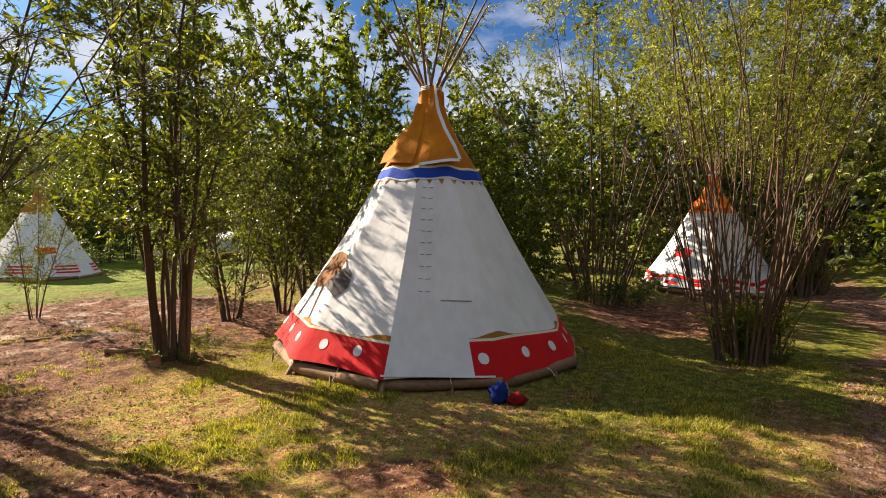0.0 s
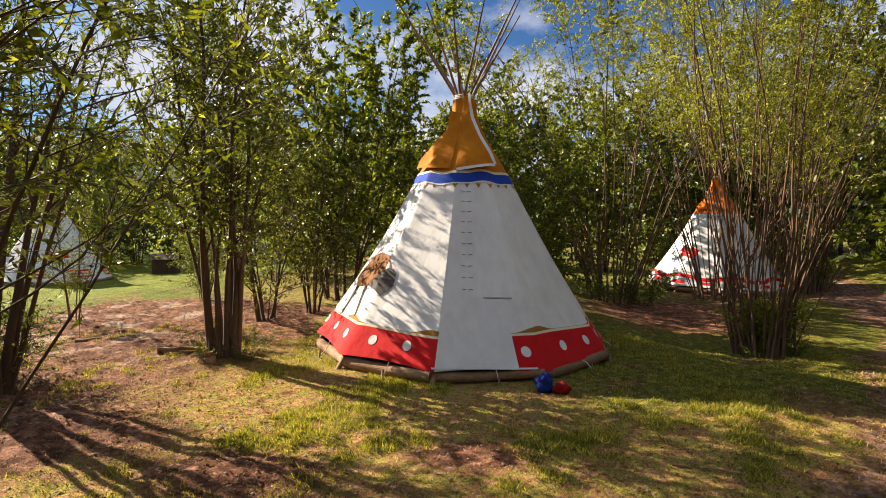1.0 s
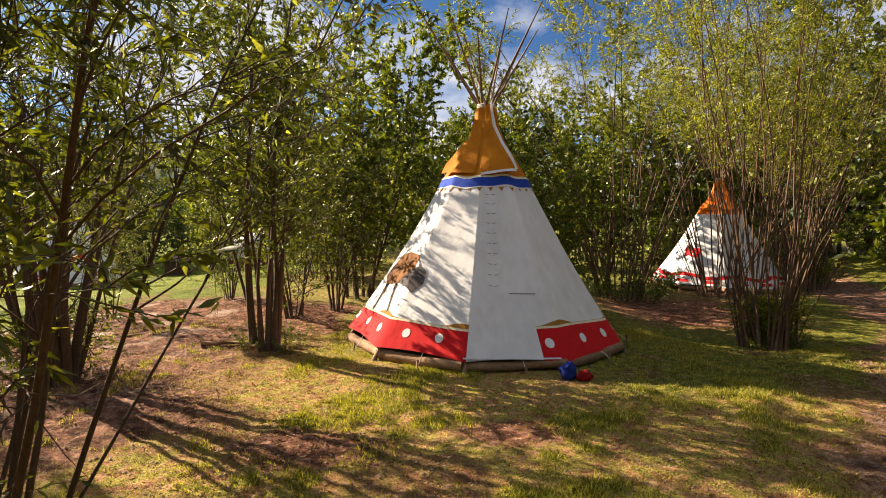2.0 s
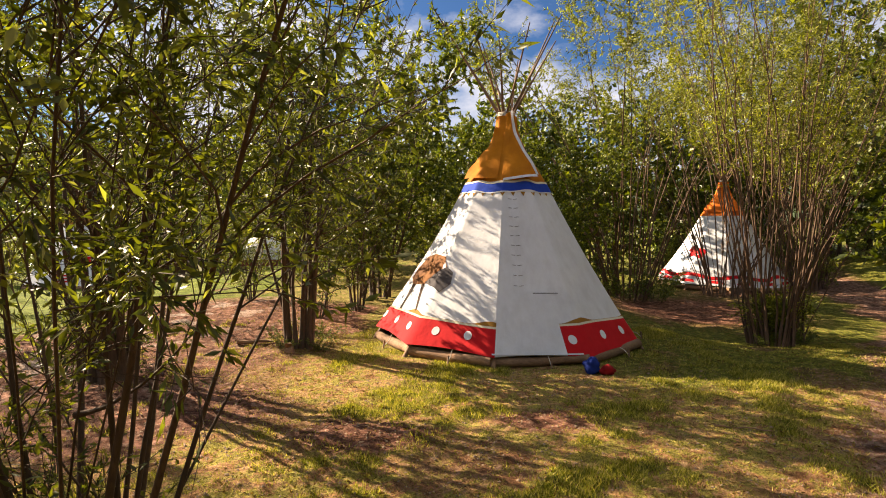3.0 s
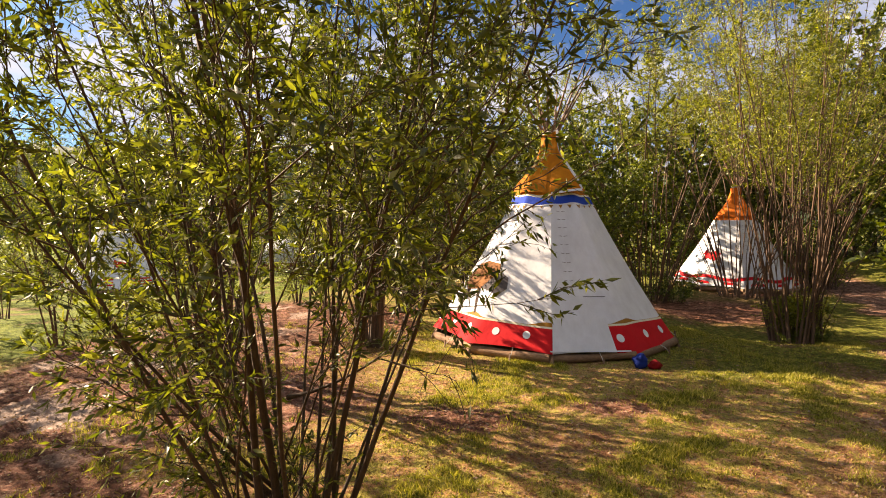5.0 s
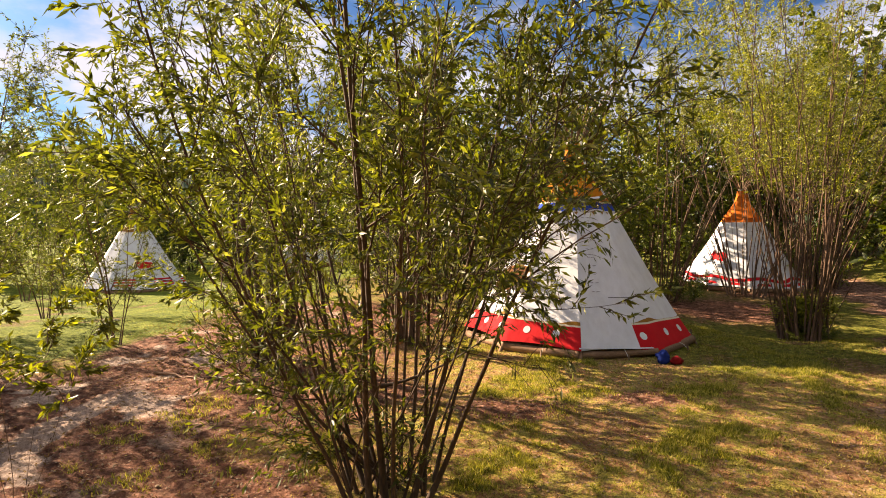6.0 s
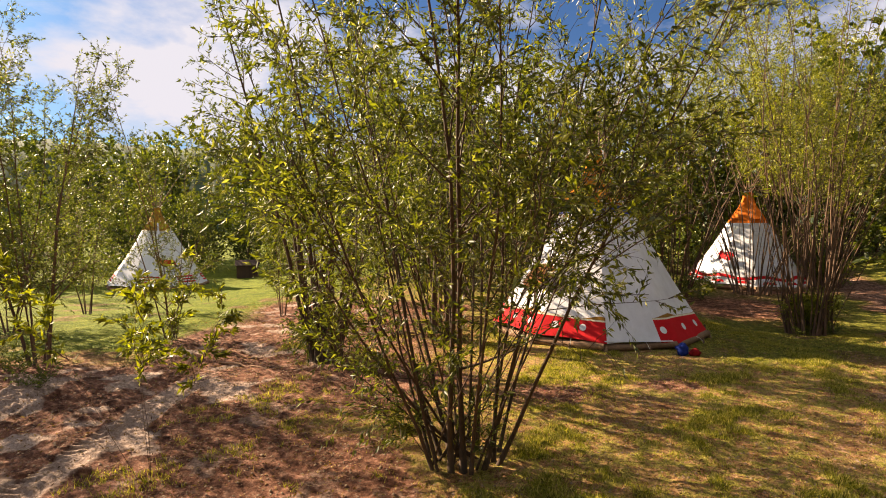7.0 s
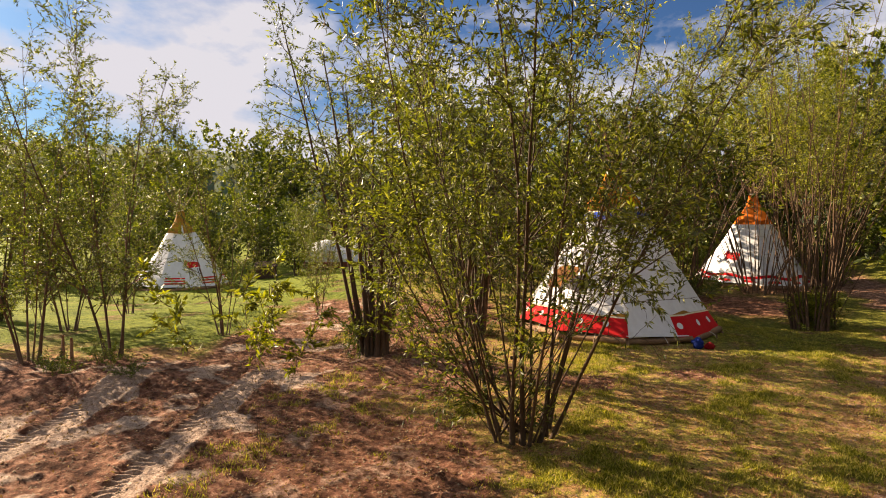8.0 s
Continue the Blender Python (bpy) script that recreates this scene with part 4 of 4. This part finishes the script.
# ---- grass, clods, small things ----
def scatter_grass(count, seed):
    rng = np.random.RandomState(seed)
    x, y = rng.uniform(-8, 8.5, count * 4), rng.uniform(0, 13, count * 4)
    bare, _, _ = bareness(x, y)
    clump = np.clip(0.12 + 0.95 * tufts(x, y), 0, 1)
    keep = rng.uniform(0, 1, len(x)) < np.clip((1 - 1.05 * bare) * (0.12 + 0.75 * clump ** 1.4), 0, 1)
    keep &= (x - TIPI_AT[0]) ** 2 + (y - TIPI_AT[1]) ** 2 > 2.8 ** 2
    x, y, clump = x[keep][:count], y[keep][:count], clump[keep][:count]
    z = height(x, y)
    n = len(x)
    tall = (0.022 + 0.042 * np.clip(clump, 0, 1)) * rng.uniform(0.5, 1.5, n)
    a = rng.uniform(0, 2 * np.pi, n)
    side = np.stack([np.cos(a), np.sin(a), 0 * a], -1) * (0.004 + 0.004 * rng.uniform(0, 1, n))[:, None]
    base = np.stack([x, y, z - 0.005], -1)
    tip = base + np.stack([rng.normal(0, 0.5, n) * tall, rng.normal(0, 0.5, n) * tall, tall], -1)
    verts = np.stack([base - side, base + side, tip], 1).reshape(-1, 3)
    tris = np.arange(3 * n).reshape(-1, 3)
    tagged(array_mesh("grass", verts, tris, BLADE), "short worn grass with straw-coloured blades", "grass", kind="stuff")


def scatter_clods(count, seed):
    rng = np.random.RandomState(seed)
    x, y = rng.uniform(-12, 7, count * 4), rng.uniform(0, 12, count * 4)
    bare, _, _ = bareness(x, y)
    keep = rng.uniform(0, 1, len(x)) < np.maximum(bare ** 1.5, 0.75 * (1 - tufts(x, y)) * (x > -8) * (y < 9))
    keep &= (x - TIPI_AT[0]) ** 2 + (y - TIPI_AT[1]) ** 2 > 3.1 ** 2
    x, y = x[keep][:count], y[keep][:count]
    n = len(x)
    s = 0.006 + 0.017 * rng.uniform(0, 1, n) ** 3
    shape = np.array([(1, 0, 0), (0, 1, 0), (-1, 0, 0), (0, -1, 0), (0, 0, 0.8), (0, 0, -0.8)], float)
    v = shape[None] * s[:, None, None] * rng.uniform(0.6, 1.4, (n, 6, 3))
    v += np.stack([x, y, height(x, y) + 0.05 * s], -1)[:, None]
    f = np.array([(0, 1, 4), (1, 2, 4), (2, 3, 4), (3, 0, 4)])
    tris = (np.arange(n)[:, None, None] * 6 + f[None]).reshape(-1, 3)
    tagged(array_mesh("clods", v.reshape(-1, 3), tris, CLOD), "loose dry clods and chips on bare earth", "earth", kind="stuff")


def scatter_litter(count, seed):
    rng = np.random.RandomState(seed)
    x, y = rng.uniform(-12, 9, count), rng.uniform(-1, 16, count)
    keep = (x - TIPI_AT[0]) ** 2 + (y - TIPI_AT[1]) ** 2 > 3.0 ** 2
    keep &= wave(x, y, 1.1, 51) + rng.normal(0, 0.6, count) > -0.1
    x, y = x[keep], y[keep]
    pos = np.stack([x, y, height(x, y) + 0.008], -1)
    a = rng.uniform(0, 2 * np.pi, len(x))
    v, f = leaves(pos, np.stack([np.cos(a), np.sin(a), 0 * a], -1) * 4, rng, 0.055, 0.02, 0.0)
    tagged(array_mesh("leaf_litter", v, f, LITTER), "dry fallen willow leaves strewn on the ground", "leaf litter", kind="stuff")


scatter_litter(45000, 6)
scatter_grass(230000, 3)
scatter_clods(28000, 4)


def lumpy(name, at, size, material, label, category, seed):
    """A soft full sack: a lumpy body gathered at its neck."""
    rng = random.Random(seed)
    bm = bmesh.new()
    bmesh.ops.create_uvsphere(bm, u_segments=20, v_segments=14, radius=1.0)
    for v in bm.verts:
        p = v.co.copy()
        n = noise.noise(p * 1.7 + Vector((seed, 0, 0))) * 0.45 + noise.noise(p * 5 + Vector((0, seed, 0))) * 0.16
        squash = 1.0 if p.z > -0.3 else 0.9
        v.co = Vector((p.x * (1 + n), p.y * (1 + n), max(-0.72, p.z * squash * (1 + n * 0.5))))
        v.co = Vector((v.co.x * size[0], v.co.y * size[1], v.co.z * size[2]))
    me = bpy.data.meshes.new(name)
    bm.to_mesh(me)
    bm.free()
    me.materials.append(material)
    me.shade_smooth()
    ob = new(name, me)
    ob.matrix_basis = pose(at[0], at[1], ground_z(at[0], at[1]) + 0.70 * size[2], 0, 0, rng.uniform(0, 90))
    return tagged(ob, label, category)


lumpy("blue_bag", (1.33, 8.78), (0.15, 0.12, 0.155), BAG_BLUE, "blue fabric bag slumped beside the base logs", "bag", 3)
lumpy("red_bag", (1.58, 8.7), (0.12, 0.10, 0.10), BAG_RED, "red fabric bag lying against the blue one", "bag", 8)


def stick(name, a, b, radius, material, label, category, sides=7, crook=1.0):
    """A lying or leaning stick, slightly crooked, from a to b."""
    rng = np.random.RandomState(int(abs(a[0] * 100 + b[1] * 37)) % 9999)
    a, b = np.array(a, float), np.array(b, float)
    t = np.linspace(0, 1, 8)[:, None]
    pts = (b - a) * t + crook * rng.normal(0, 0.02, (8, 3)) * np.sin(np.pi * t)
    v, f = tube(pts, radius * (1 - 0.45 * t[:, 0]), sides)
    ob = array_mesh(name, v, f, material, None, "", True)
    ob.matrix_basis = pose(*a)
    return tagged(ob, label, category)


for x, y in ((-13.75, 6.9), (-13.3, 6.6)):
    z = ground_z(x, y)
    stick("fence_post", (x, y, z - 0.2), (x + 0.02, y, z + 0.6), 0.05, LOG, "short round wooden fence post at the lawn's edge", "post", 9, 0.1)
for (x0, y0), (x1, y1), r in (((-5.6, 10.3), (-4.9, 10.45), 0.05), ((-7.8, 11.0), (-6.9, 11.6), 0.03), ((-2.0, 6.9), (-1.35, 6.75), 0.012), ((-5.2, 4.1), (-4.6, 3.6), 0.014),
                              ((-8.8, 7.4), (-7.6, 7.0), 0.025), ((2.4, 6.5), (3.2, 6.35), 0.012)):
    stick("fallen_branch", (x0, y0, ground_z(x0, y0) + r * 0.7), (x1, y1, ground_z(x1, y1) + r * 0.7), r, LOG, "fallen crooked branch lying on the ground", "branch")
stick("stump", (-4.28, 9.72, ground_z(-4.28, 9.72) - 0.05), (-4.30, 9.71, ground_z(-4.28, 9.72) + 0.17), 0.11, LOG, "small cut stump beside the willow clump", "stump", 12)

# the sapling beside the wheel ruts
place(make_willow(97, "young willow sapling with bright leaf bunches on thin shoots", BARK_RED, LEAF_PALE, stems=5, tall=2.7, lean=(2, 20), ring=0.10, girth=0.005, boughs=5,
      bough_len=(0.25, 0.55), bare_to=0.55, twigs=3, twig_len=0.25, per_twig=20, leaf_size=(0.11, 0.036), spread_out=0.12, name="sapling", category="sapling"), -7.1, 2.35, 0)

for x, y, s in ((6.1, 12.5, 0.13), (6.8, 12.4, 0.14), (6.4, 13.3, 0.14), (4.4, 19.4, 0.4), (5.8, 19.6, 0.4), (-4.6, 10.4, 0.16), (-3.9, 10.6, 0.15), (-3.75, 9.9, 0.10), (-4.4, 9.8, 0.10)):
    again(bush, x, y, rows.uniform(0, 360), s, "low leafy shoots round the foot of a willow")

for x, y, s in ((-11.5, 5.3, 0.17), (-12.3, 5.1, 0.15), (-10.8, 5.0, 0.13), (-12.9, 5.6, 0.16)):
    again(bush, x, y, rows.uniform(0, 360), s, "low weedy growth on a mound of turned earth")

# unseen woodland added beside and behind the camera, to hold back sky light
for x, y, s in ((15.5, 11.0, 0.9), (17.0, 5.5, 1.0), (14.5, 0.5, 0.95), (16.0, -5.0, 1.0), (11.5, -10.0, 1.0), (5.5, -12.5, 1.0), (-1.0, -14.0, 1.0), (-8.0, -13.5, 0.9), (20.5, 9.0, 1.1), (20.0, 1.0, 1.1),
                (9.0, -9.0, 1.5), (2.5, -9.5, 1.5), (-4.0, -11.5, 1.5), (13.0, -5.0, 1.45), (12.5, 2.5, 1.4), (-11.5, -11.0, 1.4), (14.0, 7.5, 1.4)):
    again(wood_tree, x, y, rows.uniform(0, 360), s)
for x, y, s in ((-18.5, 8.5, 0.9), (-21.0, 12.5, 0.9)):
    again(willow_yard, x, y, rows.uniform(0, 360), s, "tall willow clump beside the yard")
